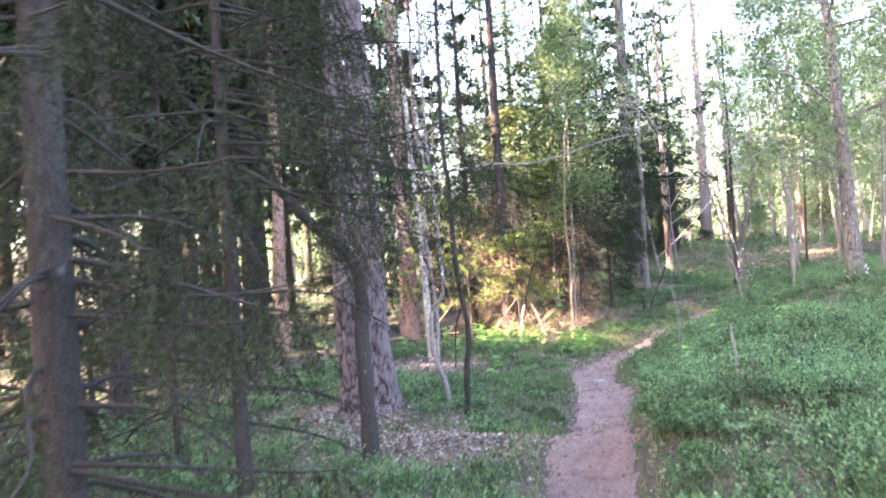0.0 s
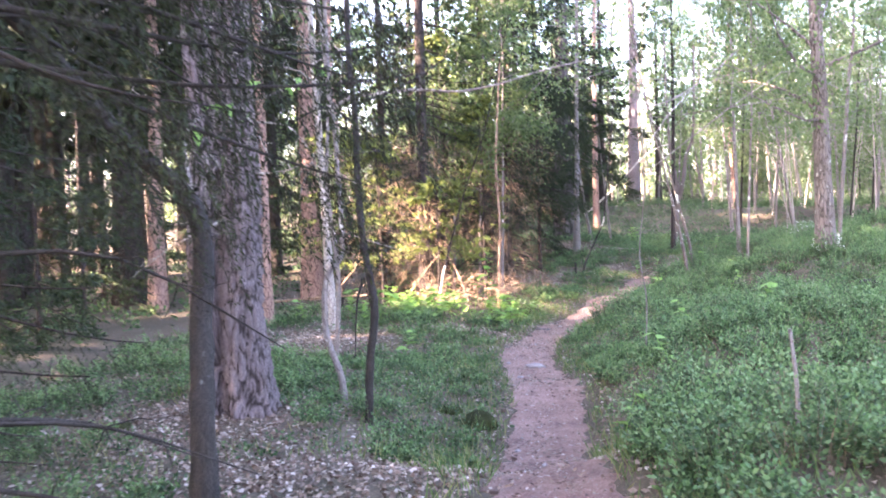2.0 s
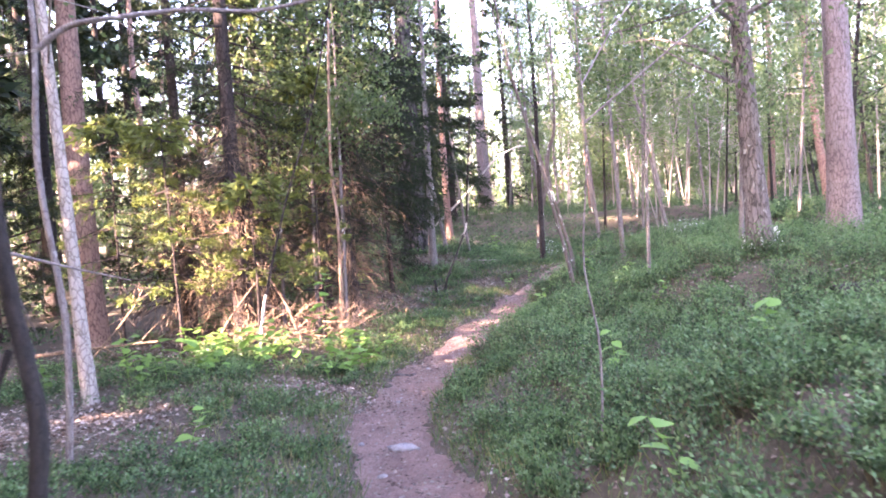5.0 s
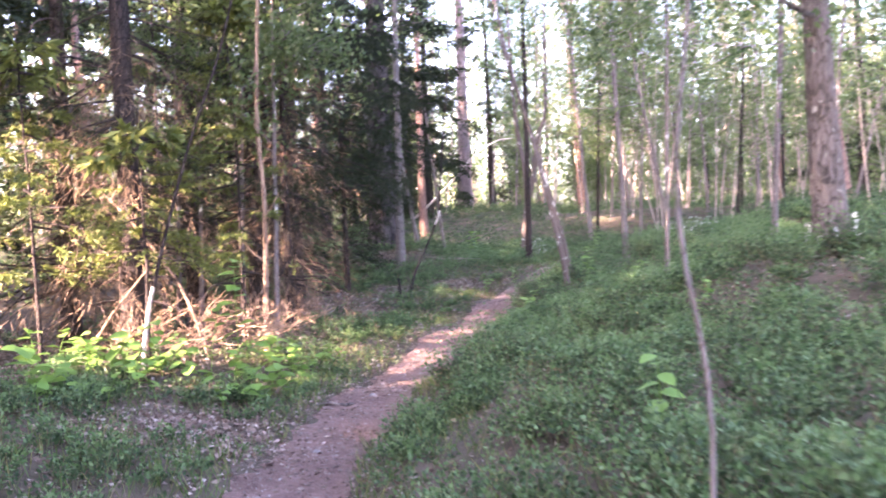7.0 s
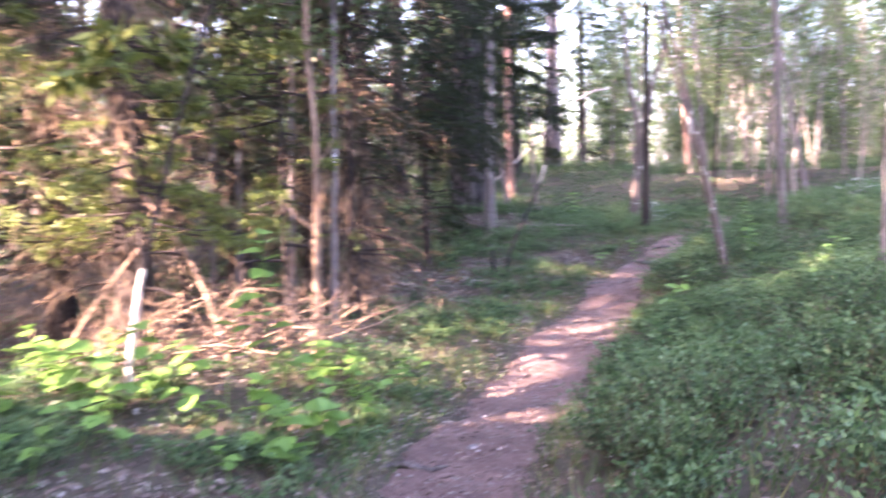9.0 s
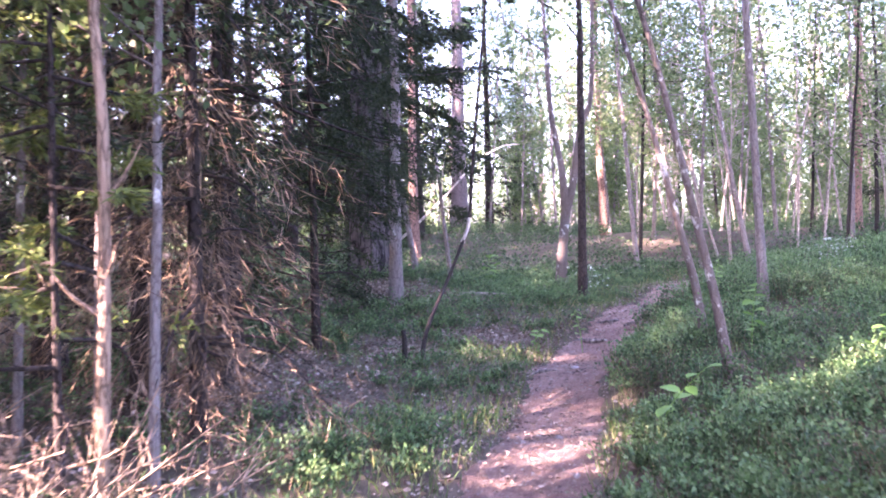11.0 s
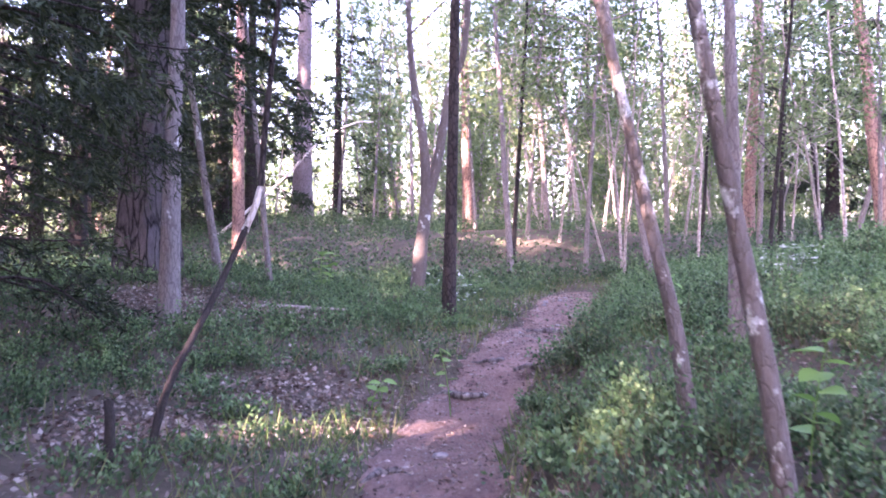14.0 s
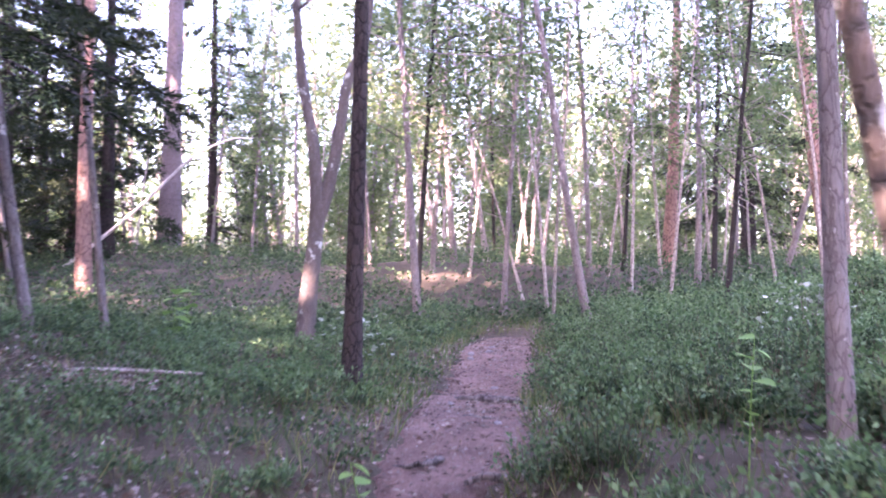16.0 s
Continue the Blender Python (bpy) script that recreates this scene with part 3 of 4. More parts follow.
# two crooked saplings and the long bare bough across them
z0 = floor_z(-2.95, 9.4)
root = thing("sapling", (-2.95, 9.4, z0), "dark wavy leafless sapling", "sapling", "crooked saplings")
line = [(0, 0, -0.05), (0.02, 0.02, 0.5), (0.07, 0.02, 0.95), (-0.01, 0.04, 1.45), (-0.05, 0.05, 1.9), (-0.06, 0.06, 2.5), (-0.12, 0.1, 3.3), (-0.1, 0.2, 5.5)]
part("trunk", Geo().add(*tube(spline(line, 50), np.linspace(0.036, 0.022, 50), 9, 0.05, 4)), DARK_BARK, root, smooth=True)
for i, (b, m, e) in enumerate((((-0.06, 0.06, 2.45), (-0.35, 0.1, 2.6), (-0.75, 0.1, 2.42)), ((0, 0, 1.2), (-0.07, 0, 1.0), (-0.1, 0.0, 0.55)), ((-0.05, 0.05, 2.6), (0.3, 0.2, 2.75), (0.6, 0.5, 3.0)))):
    part("branch", Geo().add(*tube(spline([b, m, e], 9), np.linspace(0.014, 0.005, 9), 6, 0.05, i)), DARK_BARK, root)
z0 = floor_z(-3.35, 9.8)
root = thing("sapling", (-3.35, 9.8, z0), "grey sapling with a sharp kink near its foot", "sapling", "crooked saplings")
line = [(0.05, 0, -0.05), (0.02, 0, 0.25), (-0.10, 0, 0.6), (-0.11, 0.0, 0.95), (-0.07, 0.02, 1.15), (0.03, 0.04, 1.28), (0.05, 0.05, 1.5), (0.0, 0.1, 2.2), (-0.06, 0.1, 3.2), (-0.1, 0.2, 5.5)]
part("trunk", Geo().add(*tube(spline(line, 60), np.linspace(0.032, 0.016, 60), 9, 0.05, 6)), GREY_BARK, root, smooth=True)
for i in range(4):
    b = np.array(line[6 + i % 3])
    e = b + unit(rng.normal(0, 1, 3) + (0.8, 0, 0.2)) * 0.6
    part("branch", Geo().add(*tube(spline([b, (b + e) / 2 + rng.normal(0, 0.05, 3), e], 7), np.linspace(0.009, 0.003, 7), 5)), GREY_BARK, root)
root = thing("bare_bough", (-4.46, 12.6, floor_z(-4.46, 12.6)), "long pale lichen-covered bough reaching sideways from its stem", "branch")
part("trunk", Geo().add(*tube(spline([(0, 0, -0.1), (0.06, 0, 1.0), (-0.05, 0, 2.1), (0.0, 0, 3.2), (-0.1, 0, 4.5), (-0.05, 0, 6)], 20), np.linspace(0.03, 0.016, 20), 8, 0.05)), GREY_BARK, root, smooth=True)
part("bough", Geo().add(*tube(spline([(0, 0, 2.95), (0.25, 0.0, 3.1), (0.56, 0, 3.13), (1.06, 0.1, 3.17), (1.56, 0.1, 3.12), (2.06, 0.1, 3.18), (2.56, 0.2, 3.32), (3.06, 0.3, 3.42)], 40), np.linspace(0.024, 0.008, 40), 7, 0.06)), GREY_BARK, root, smooth=True)

# pines, birch and the sunlit spruce thicket on the low side of the trail
tall_pine(-6.35, 14.7, 0.09, 14, RED_PINE, 11, "tall pine with flaky reddish bark in the sun")
tall_pine(-7.8, 20.0, 0.21, 16, RED_PINE, 12, "tall pine with flaky orange bark in the sun")
tall_pine(-9.6, 17.0, 0.15, 15, RED_PINE, 13, "tall pine with flaky reddish bark")
broadleaf("birch_tree", -5.3, 14.7, 0.068, 11, 3.2, (-0.5, 0.1), 16, 300, 0.07, 1.6, PALE_BARK, CANOPY, 14, "pale slender leaning trunk of a young birch", "birch tree")
for i, (x, y, r, h, lo) in enumerate(((-4.95, 18.6, 0.13, 12, 1.9), (-6.0, 19.4, 0.10, 11, 1.6), (-4.4, 21.6, 0.10, 12, 1.6), (-5.6, 22.6, 0.12, 12, 1.2), (-3.75, 20.6, 0.05, 8, 1.8))):
    t = spruce("spruce_tree", x, y, r, h, lo, 26, 14, 15, 1.7, (0.07, 0.012), 0.4, 20 + i, 30, "spruce with dry brown lower twigs in the sun", "sunlit spruce thicket")
    dry = Geo()
    rng = np.random.default_rng(60 + i)
    for _ in range(120):
        a, zz, ln = rng.random() * 6.28, 0.25 + 3.2 * rng.random(), 0.5 + 0.9 * rng.random()
        way = np.array([math.cos(a), math.sin(a), -0.35])
        q = rng.random((46, 1))
        c = np.array([0, 0, zz]) + way * ln * q + rng.normal(0, 0.04, (46, 3)) - np.array([0, 0, 0.3]) * q ** 2
        dry.add(*blades(c, way * 0.6 + rng.normal(0, 0.5, (46, 3)) + (0, 0, -0.5), 0.08 + 0.16 * rng.random(46), 0.007, rng))
    tagged(part("dry_brush", dry, DRY_NEEDLE, t, "brown dead hanging twigs"), kind="stuff")
spruce("spruce_tree", -3.95, 22.0, 0.05, 12, 1.7, 36, 22, 22, 1.75, (0.062, 0.011), 0.4, 28, 16, "dark spruce with long drooping boughs", near, top=6.5, weep=0.7)
spruce("spruce_tree", -4.2, 23.2, 0.09, 12, 2.0, 36, 20, 20, 1.9, (0.07, 0.013), 0.4, 29, 14, "dark spruce with long drooping boughs", near, top=7, weep=0.7)
for i, (x, y, h, reach) in enumerate(((-5.5, 17.7, 3.4, 1.0), (-4.5, 17.8, 2.6, 0.8), (-6.4, 18.0, 3.6, 1.1), (-3.9, 19.0, 4.2, 0.8), (-5.0, 19.6, 5.5, 1.3))):
    spruce("young_spruce", x, y, 0.022, h, 0.9, 26, 12, 18, reach, (0.065, 0.013), 0.25, 30 + i, 5, "young spruce with yellow-green sunlit shoots", "young sunlit spruces", leaf=YOUNG_NEEDLE, top=h - 0.6)

# the old spruce with the fissured foot, and its dark neighbours
spruce("old_spruce", -3.5, 29.0, 0.26, 17, 2.1, 42, 32, 26, 1.95, (0.095, 0.02), 0.38, 40, 8, "old spruce with a thick dark fissured trunk", mat=OLD_BARK, sides=26, top=6)
spruce("spruce_tree", -3.55, 24.0, 0.04, 9, 1.4, 44, 32, 30, 1.6, (0.055, 0.009), 0.3, 41, 14, "slim dark spruce with drooping branches", near, top=4.8, fan=(-0.5, 2.2), weep=0.5)
spruce("spruce_tree", -5.0, 25.4, 0.08, 11, 0.8, 46, 24, 24, 2.2, (0.075, 0.015), 0.4, 42, 10, "dark spruce with drooping branches", near, lean=(-0.6, 0))
spruce("spruce_tree", -0.9, 47.5, 0.16, 11, 0.5, 44, 16, 18, 2.3, (0.13, 0.028), 0.3, 43, 2, "broad dark spruce at the edge of the clearing", "far spruces", top=8)
for i, (x, y) in enumerate(((-4.3, 45.5), (-5.6, 49.0), (-6.2, 37.0), (-9.0, 32.0), (-7.4, 27.5), (-10.5, 24), (11.5, 40.0), (-12, 38), (-3.3, 42.6), (-5.3, 42.0), (-6.6, 45.5), (-8.0, 40.5))):
    spruce("spruce_tree", x, y, 0.16, 13, 0.8, 40, 18, 20, 2.3, (0.13, 0.034), 0.35, 44 + i, 4, "broad dark spruce deep in the wood", "far spruces", top=7, far=True)
for i, (x, y) in enumerate(((-8.2, 9.5), (-9.6, 11.5), (-11, 13), (-9.4, 14.6), (-12.5, 15.5), (-10.4, 17.2), (-8.6, 12.6), (-12.0, 18.8), (-9.9, 21.0), (-11.5, 10.2))):
    spruce("young_spruce", x, y, 0.04, 4.2, 0.2, 30, 12, 14, 1.3, (0.11, 0.024), 0.3, 260 + i, 0, "low dark young spruce in the wood", "dark young spruces", top=3.4, far=True)
for i, (x, y, h, lo, reach) in enumerate(((-3.7, 19.6, 7, 2.0, 1.7), (-4.9, 20.6, 8, 2.2, 2.0), (0.9, 20.3, 7, 2.6, 1.8), (2.6, 15.2, 7, 2.7, 1.8), (-5.4, 21.2, 9, 2.6, 2.4), (-4.3, 20.4, 9, 3.2, 2.2))):
    broadleaf("rowan_tree", x, y, 0.03, h, lo, (0.2, 0.1), 20, 500, 0.07, reach, GREY_BARK, CANOPY, 270 + i, "slender leafy young tree among the trunks", "young tree", "leafy young trees")
# tall spruces added on the sunward side to block the low sun
for i in range(90):
    rng = np.random.default_rng(300 + i)
    x, y = (-17.5 - 4 * (i % 3) + rng.normal(0, 0.8), -28 + 1.05 * i + rng.normal(0, 0.4))
    if i >= 72:
        x, y = (-12.8 - 1.6 * (i % 2), -6.5 + 2.0 * (i - 72)) if i < 86 else (-11.0, 9.0 + 2.0 * (i - 86))
    while not lane_free(x, y, 0.2):
        y += 0.35
    spruce("spruce_tree", x, y, 0.2, 20 + 3 * rng.random(), 4.6, 40 if i >= 72 else 22, 10, 13 if y > 6 else 10, 2.6 if i >= 72 else 3.3, (0.46, 0.2) if y > 6 else (0.7, 0.34), 0.3, 310 + i, 0, "tall dense spruce added to block the low sun", "tall spruces of the wood", top=12 if i >= 72 else 19, far=True)

# four more, added where the sun still leaked onto the bilberry bank
for x, y, seed in ((-15.6, 8.6, 420), (-13.4, 10.2, 420), (-17.6, 7.0, 421), (-14.7, 9.3, 422)):
    spruce("spruce_tree", x, y, 0.2, 21, 4.6, 34, 10, 13, 2.6, (0.46, 0.2), 0.3, seed, 0, "tall dense spruce added to block the low sun", "tall spruces of the wood", top=14, far=True)

# stems along the last stretch
broadleaf("alder_tree", 0.0, 22.65, 0.043, 9, 3.6, limbs=9, leaves=240, mat=ALDER, seed=51, label="leaning slender alder with pale lichen patches", category="alder tree", group="leaning alders",
          line=[(0, 0, -0.15), (-0.08, 0.05, 0.5), (-0.19, 0.1, 1.0), (-0.46, 0.1, 2.05), (-1.1, 0.1, 4.4), (-1.9, 0.2, 9)], sides=12)
broadleaf("alder_tree", -0.12, 21.6, 0.044, 9, 3.8, limbs=9, leaves=240, mat=ALDER, seed=52, label="leaning slender alder with pale lichen patches", category="alder tree", group="leaning alders",
          line=[(0, 0, -0.15), (-0.09, 0.02, 0.5), (-0.21, 0.05, 1.1), (-0.43, 0.05, 2.1), (-0.95, 0.1, 4.4), (-1.5, 0.2, 9)], sides=12)
broadleaf("aspen_tree", 1.08, 24.4, 0.047, 10, 3.4, (-0.35, 0.2), 10, 260, mat=GREY_BARK, seed=53, label="straight grey aspen stem among bilberry", category="aspen tree", sides=12)
broadleaf("alder_tree", -0.4, 27.35, 0.062, 10, 3.4, (0.1, 0.2), 10, 260, mat=SPRUCE_BARK, seed=54, label="straight dark alder stem beside the path", category="alder tree", sides=12)
root = broadleaf("forked_alder", -0.3, 30.4, 0.10, 8, 3.2, limbs=7, leaves=220, mat=ALDER, seed=55, label="grey-brown alder forked above a pale foot", category="alder tree",
                 line=[(-0.05, 0, -0.15), (0.0, 0, 0.6), (0.06, 0, 1.25), (0.02, 0, 2.0), (-0.12, 0.1, 2.9), (-0.2, 0.1, 4.2), (-0.3, 0.2, 8)], sides=12)
part("branch", Geo().add(*tube(spline([(0.06, 0, 1.2), (0.22, 0, 1.8), (0.35, -0.05, 2.7), (0.55, -0.1, 3.4), (0.6, -0.1, 6)], 24), np.linspace(0.075, 0.03, 24), 9, 0.04)), ALDER, root, smooth=True)
broadleaf("aspen_tree", -2.95, 27.0, 0.085, 9, 3.6, (0.15, 0.1), 8, 200, mat=GREY_BARK, seed=56, label="grey aspen stem in leaf litter", category="aspen tree", sides=12)
broadleaf("aspen_tree", -2.75, 29.6, 0.05, 7, 3.0, (-1.1, 0.2), 7, 160, mat=GREY_BARK, seed=57, label="thin leaning grey stem", category="aspen tree")
broadleaf("aspen_tree", -2.2, 30.4, 0.04, 7, 3.0, (-0.8, 0.2), 7, 160, mat=GREY_BARK, seed=58, label="thin leaning grey stem", category="aspen tree")
tall_pine(-2.0, 45.0, 0.27, 18, PINE, 59, "tall straight pine with grey scaly trunk")
tall_pine(-3.15, 37.0, 0.12, 15, RED_PINE, 60, "slim pine with reddish bark")
tall_pine(3.6, 19.6, 0.21, 15, PINE, 61, "tall pine on the bilberry bank")
broadleaf("oak_tree", 1.9, 17.75, 0.15, 9, 2.0, (-0.3, 0.3), 22, 360, 0.075, 2.1, OAK_BARK, CANOPY, 62, "stout oak with a white lichened foot", "oak tree", sides=16)
g, n = Geo(), 46
rng = np.random.default_rng(8)
a = rng.random(n) * 6.28
z0 = floor_z(1.9, 17.75)
c = np.column_stack([1.9 + 0.19 * np.cos(a), 17.75 + 0.19 * np.sin(a), z0 + 0.12 + 0.22 * rng.random(n)])
g.add(*blades(c, np.column_stack([np.cos(a) * 0.4, np.sin(a) * 0.4, rng.normal(0, 1, n)]), 0.085, 0.06, rng, 0.3))
part("lichen", g, LICHEN, None)
tagged(bpy.data.objects["lichen"], "white crust of lichen round the oak's foot", "lichen", kind="stuff")
broadleaf("sapling", -0.8, 11.5, 0.008, 4.5, 1.6, (-0.1, 0.1), 9, 30, mat=GREY_BARK, seed=63, line=[(0, 0, -0.1), (0.03, 0, 0.6), (-0.03, 0, 1.1), (0.02, 0, 1.7), (0.0, 0, 2.6), (-0.1, 0.1, 4.5)], label="thin pale sapling in the bilberry", category="sapling")

# broken leaning stem
root = thing("broken_sapling", (-2.5, 23.35, floor_z(-2.5, 23.35)), "leaning dead sapling with a bleached split", "dead tree")
low = spline([(0, 0, -0.1), (0.1, 0.1, 0.35), (0.28, 0.3, 0.75), (0.45, 0.4, 1.15)], 20)
part("stump", Geo().add(*tube(low, np.linspace(0.022, 0.016, 20), 9, 0.06)), DARK_BARK, root, smooth=True)
part("split_wood", Geo().add(*tube(spline([(0.44, 0.4, 1.13), (0.49, 0.42, 1.25), (0.52, 0.43, 1.38)], 8), np.linspace(0.02, 0.016, 8), 8, 0.1)), BLEACHED, root, smooth=True)
part("trunk", Geo().add(*tube(spline([(0.52, 0.43, 1.37), (0.55, 0.45, 1.8), (0.62, 0.45, 2.5), (0.75, 0.5, 3.8), (0.8, 0.5, 5)], 20), np.linspace(0.018, 0.009, 20), 8, 0.05)), SPRUCE_BARK, root, smooth=True)

# many slender stems beyond: a few kinds, copied
kinds = [
    (broadleaf("aspen_tree", 3.2, 37, 0.058, 11, 3.0, (-1.0, 0.3), 20, 320, 0.072, 1.7, GREY_BARK, CANOPY, 71, "slender grey stem with small leaves", "aspen tree", "slender stems of the wood", z=0, cut=False, far=True), 0.0),
    (broadleaf("aspen_tree", 2.5, 36, 0.042, 9, 2.2, (0.3, 0.2), 20, 310, 0.072, 1.5, GREY_BARK, CANOPY, 72, "slender grey stem with small leaves", "aspen tree", "slender stems of the wood", z=0, cut=False, far=True), 0.0),
    (broadleaf("birch_tree", 4.5, 39, 0.052, 12, 3.5, (-1.6, 0.2), 20, 310, 0.072, 1.6, PALE_BARK, CANOPY, 73, "slender pale leaning stem with small leaves", "birch tree", "slender stems of the wood", z=0, cut=False, far=True), 0.0),
    (broadleaf("alder_tree", 6.5, 36.8, 0.04, 8, 1.5, (0.5, -0.2), 20, 310, 0.072, 1.6, DARK_BARK, CANOPY, 74, "thin dark stem with low leafy boughs", "alder tree", "slender stems of the wood", z=0, cut=False, far=True), 0.0),
    (broadleaf("pine_tree", 7.9, 37.5, 0.13, 15, 8.5, (0.3, 0.2), 11, 260, 0.12, 1.9, RED_PINE, NEEDLE, 75, "tall pine with a long bare trunk", "pine tree", "tall pines of the wood", z=0, cut=False, far=True), 0.0),
]
kinds.append((broadleaf("dead_sapling", 5.0, 32.5, 0.028, 5.5, 1.2, (0.5, 0.1), 10, 8, 0.07, 1.1, PALE_BARK, CANOPY, 77, "thin bare pale sapling with dead twigs", "sapling", "bare saplings", z=0, cut=False, far=True), 0.0))
kinds.append((broadleaf("leafy_shrub", 8.6, 41, 0.025, 4.2, 0.3, (0.3, 0.2), 14, 180, 0.11, 1.3, GREY_BARK, CANOPY, 76, "leafy young tree of the underwood", "young tree", "underwood", z=0, cut=False, far=True), 0.0))
for ob, _ in kinds:
    ob.location.z = floor_z(ob.location.x, ob.location.y)
rng = np.random.default_rng(11)
spots = [(-0.03, 39, 1), (1.0, 43, 0), (1.55, 33.2, 1), (1.9, 34.6, 3), (2.9, 33.5, 1), (5.2, 35.5, 1), (5.9, 33.2, 0), (7.0, 34.5, 3), (8.2, 33, 4), (9.5, 36, 0), (4.2, 41.5, 2), (3.3, 31.5, 1), (4.6, 30.5, 3),
         (-4.6, 39, 1), (-7, 41, 4), (6.3, 30.5, 1), (7.6, 28.5, 3), (9.3, 29.5, 0), (2.2, 41, 4), (5.2, 26.5, 1), (4.6, 22.2, 3), (6.6, 24.5, 0), (4.4, 15.5, 1), (6.2, 13.5, 4), (5.8, 20.5, 2), (2.9, 22.6, 1)]
for _ in range(40):
    spots.append((rng.uniform(-9, 18), rng.uniform(44, 58), 6))
for _ in range(22):
    spots.append((rng.uniform(-16, -8.2), rng.uniform(8, 34), 6))
for _ in range(26):
    spots.append((rng.uniform(2.4, 10), rng.uniform(27.5, 42), 5))
for _ in range(130):
    q = rng.random()
    if q < 0.5:
        x, y = rng.uniform(-4, 20), rng.uniform(38, 62)
    elif q < 0.72:
        x, y = rng.uniform(-16, -8.5), rng.uniform(10, 60)
    elif q < 0.9:
        x, y = rng.uniform(7, 22), rng.uniform(6, 40)
    else:
        x, y = rng.uniform(-14, 12), rng.uniform(-18, -5)
    spots.append((x, y, rng.choice([0, 0, 1, 1, 2, 3, 6, 6, 5, 5]) if x > -8 else rng.choice([4, 4, 0, 3, 6, 6])))
for x, y, k in spots:
    if -5.5 < (x + 1.2) - 0.05 * (y - 20) < -0.2 and 43 < y and rng.random() < 0.75:
        continue
    if x < 0 and not lane_free(x, y, 1.6):
        continue
    s = 0.8 + 0.45 * rng.random()
    copy_thing(kinds[k][0], pose(x, y, floor_z(x, y), rng.normal(0, 4.0), rng.normal(0, 4.5), rng.uniform(0, 360)) @ Matrix.Diagonal((s, s, s, 1)))

# the wood goes on
g_t, g_l = Geo(), Geo()
rng = np.random.default_rng(12)
for i in range(400):
    a, d = rng.random() * 2 * np.pi if i % 3 else rng.uniform(-0.7, 0.8), rng.uniform(46, 95)
    x, y = d * math.sin(a), 18 + d * math.cos(a)
    h = rng.uniform(10, 18)
    z = float(land(np.array([x]), np.array([y]))[0])
    g_t.add(*tube([(x, y, z - 0.3), (x + rng.normal(0, 0.3), y, z + h / 2), (x + rng.normal(0, 0.5), y, z + h)], (0.17, 0.12, 0.04), 6))
    c = np.array([x, y, z]) + np.column_stack([rng.normal(0, 1.8, 520), rng.normal(0, 1.8, 520), rng.uniform(0.04, 1.02, 520) * h])
    g_l.add(*blades(c, rng.normal(0, 1, (520, 3)), 0.36, 0.22, rng))
tagged(part("far_trunks", g_t, GREY_BARK, None), "grey trunks of the wood far off", "woods", kind="stuff")
tagged(part("far_foliage", g_l, CANOPY, None), "green foliage of the wood far off", "woods", kind="stuff")


# ---- small things ----
def stick(name, line, r0, r1, mat, label, category, at=None, n=20, twigs=0, seed=0, sides=7):
    """A bent stick, its first point on the ground; line is given in the world, or as offsets from the ground at a place."""
    rng = np.random.default_rng(seed)
    x, y = at
    root = thing(name, (x, y, floor_z(x, y)), label, category)
    lp = spline(line, n)
    part("stem", Geo().add(*tube(lp, np.linspace(r0, r1, n), sides, 0.06, seed)), mat, root, smooth=True)
    for i in range(twigs):
        k = rng.integers(n // 5, n - 1)
        e = lp[k] + unit(rng.normal(0, 1, 3) + unit(lp[-1] - lp[0])) * (0.12 + 0.3 * rng.random())
        part("twig", Geo().add(*tube(spline([lp[k], (lp[k] + e) / 2 + rng.normal(0, 0.02, 3), e], 5), np.linspace(r1 * 0.8 + 0.002, 0.0015, 5), 4)), mat, root)
    return root


stick("peeled_sapling", [(0, 0, -0.05), (0.02, 0, 0.25), (0.08, 0.02, 0.62), (0.12, 0.02, 0.78)], 0.021, 0.016, BLEACHED, "leaning sapling with a peeled white foot", "sapling", (-4.4, 17.4), seed=1)
root = bpy.data.objects["peeled_sapling"]
# bark above the peeled foot, its tone darkened to carry the unlit silhouette
part("trunk", Geo().add(*tube(spline([(0.12, 0.02, 0.77), (0.26, 0.05, 1.3), (0.5, 0.1, 2.1), (0.85, 0.15, 3.1), (1.3, 0.2, 5)], 24), np.linspace(0.018, 0.008, 24), 8, 0.05)), SPRUCE_BARK, root, smooth=True)
stick("sapling", [(0, 0, -0.05), (0.03, 0, 0.8), (0.05, 0, 1.7), (0.0, 0.05, 2.6), (0.1, 0.1, 4.5)], 0.032, 0.018, DEAD_WOOD, "slim brown sapling in the sunlit brush", "sapling", (-3.6, 18.7), 24, 8, 2)
stick("dead_branch", [(0, 0, 0.0), (-0.3, 0.1, 0.7), (-0.75, 0.1, 1.35), (-1.3, 0.2, 1.9)], 0.02, 0.006, DEAD_WOOD, "bare dead branch leaning into the thicket", "branch", (-4.0, 18.1), 16, 10, 3)
stick("dead_branch", [(0, 0, 0.0), (0.3, 0.1, 0.5), (0.8, 0.2, 1.1)], 0.018, 0.005, DEAD_WOOD, "bare dead branch leaning into the thicket", "branch", (-5.2, 17.9), 16, 10, 4)
stick("dead_branch", [(0, 0, 0.02), (0.4, -0.3, 0.3), (0.9, -0.5, 0.75), (1.1, -0.6, 1.0)], 0.014, 0.004, DEAD_WOOD, "thin dead branch rising from the litter", "branch", (-6.6, 17.2), 16, 8, 5)
rng = np.random.default_rng(31)
brush = thing("brush_pile", (-4.3, 18.0, floor_z(-4.3, 18.0)), "sunlit heap of dry orange-brown spruce brush", "brushwood")
spray = Geo()
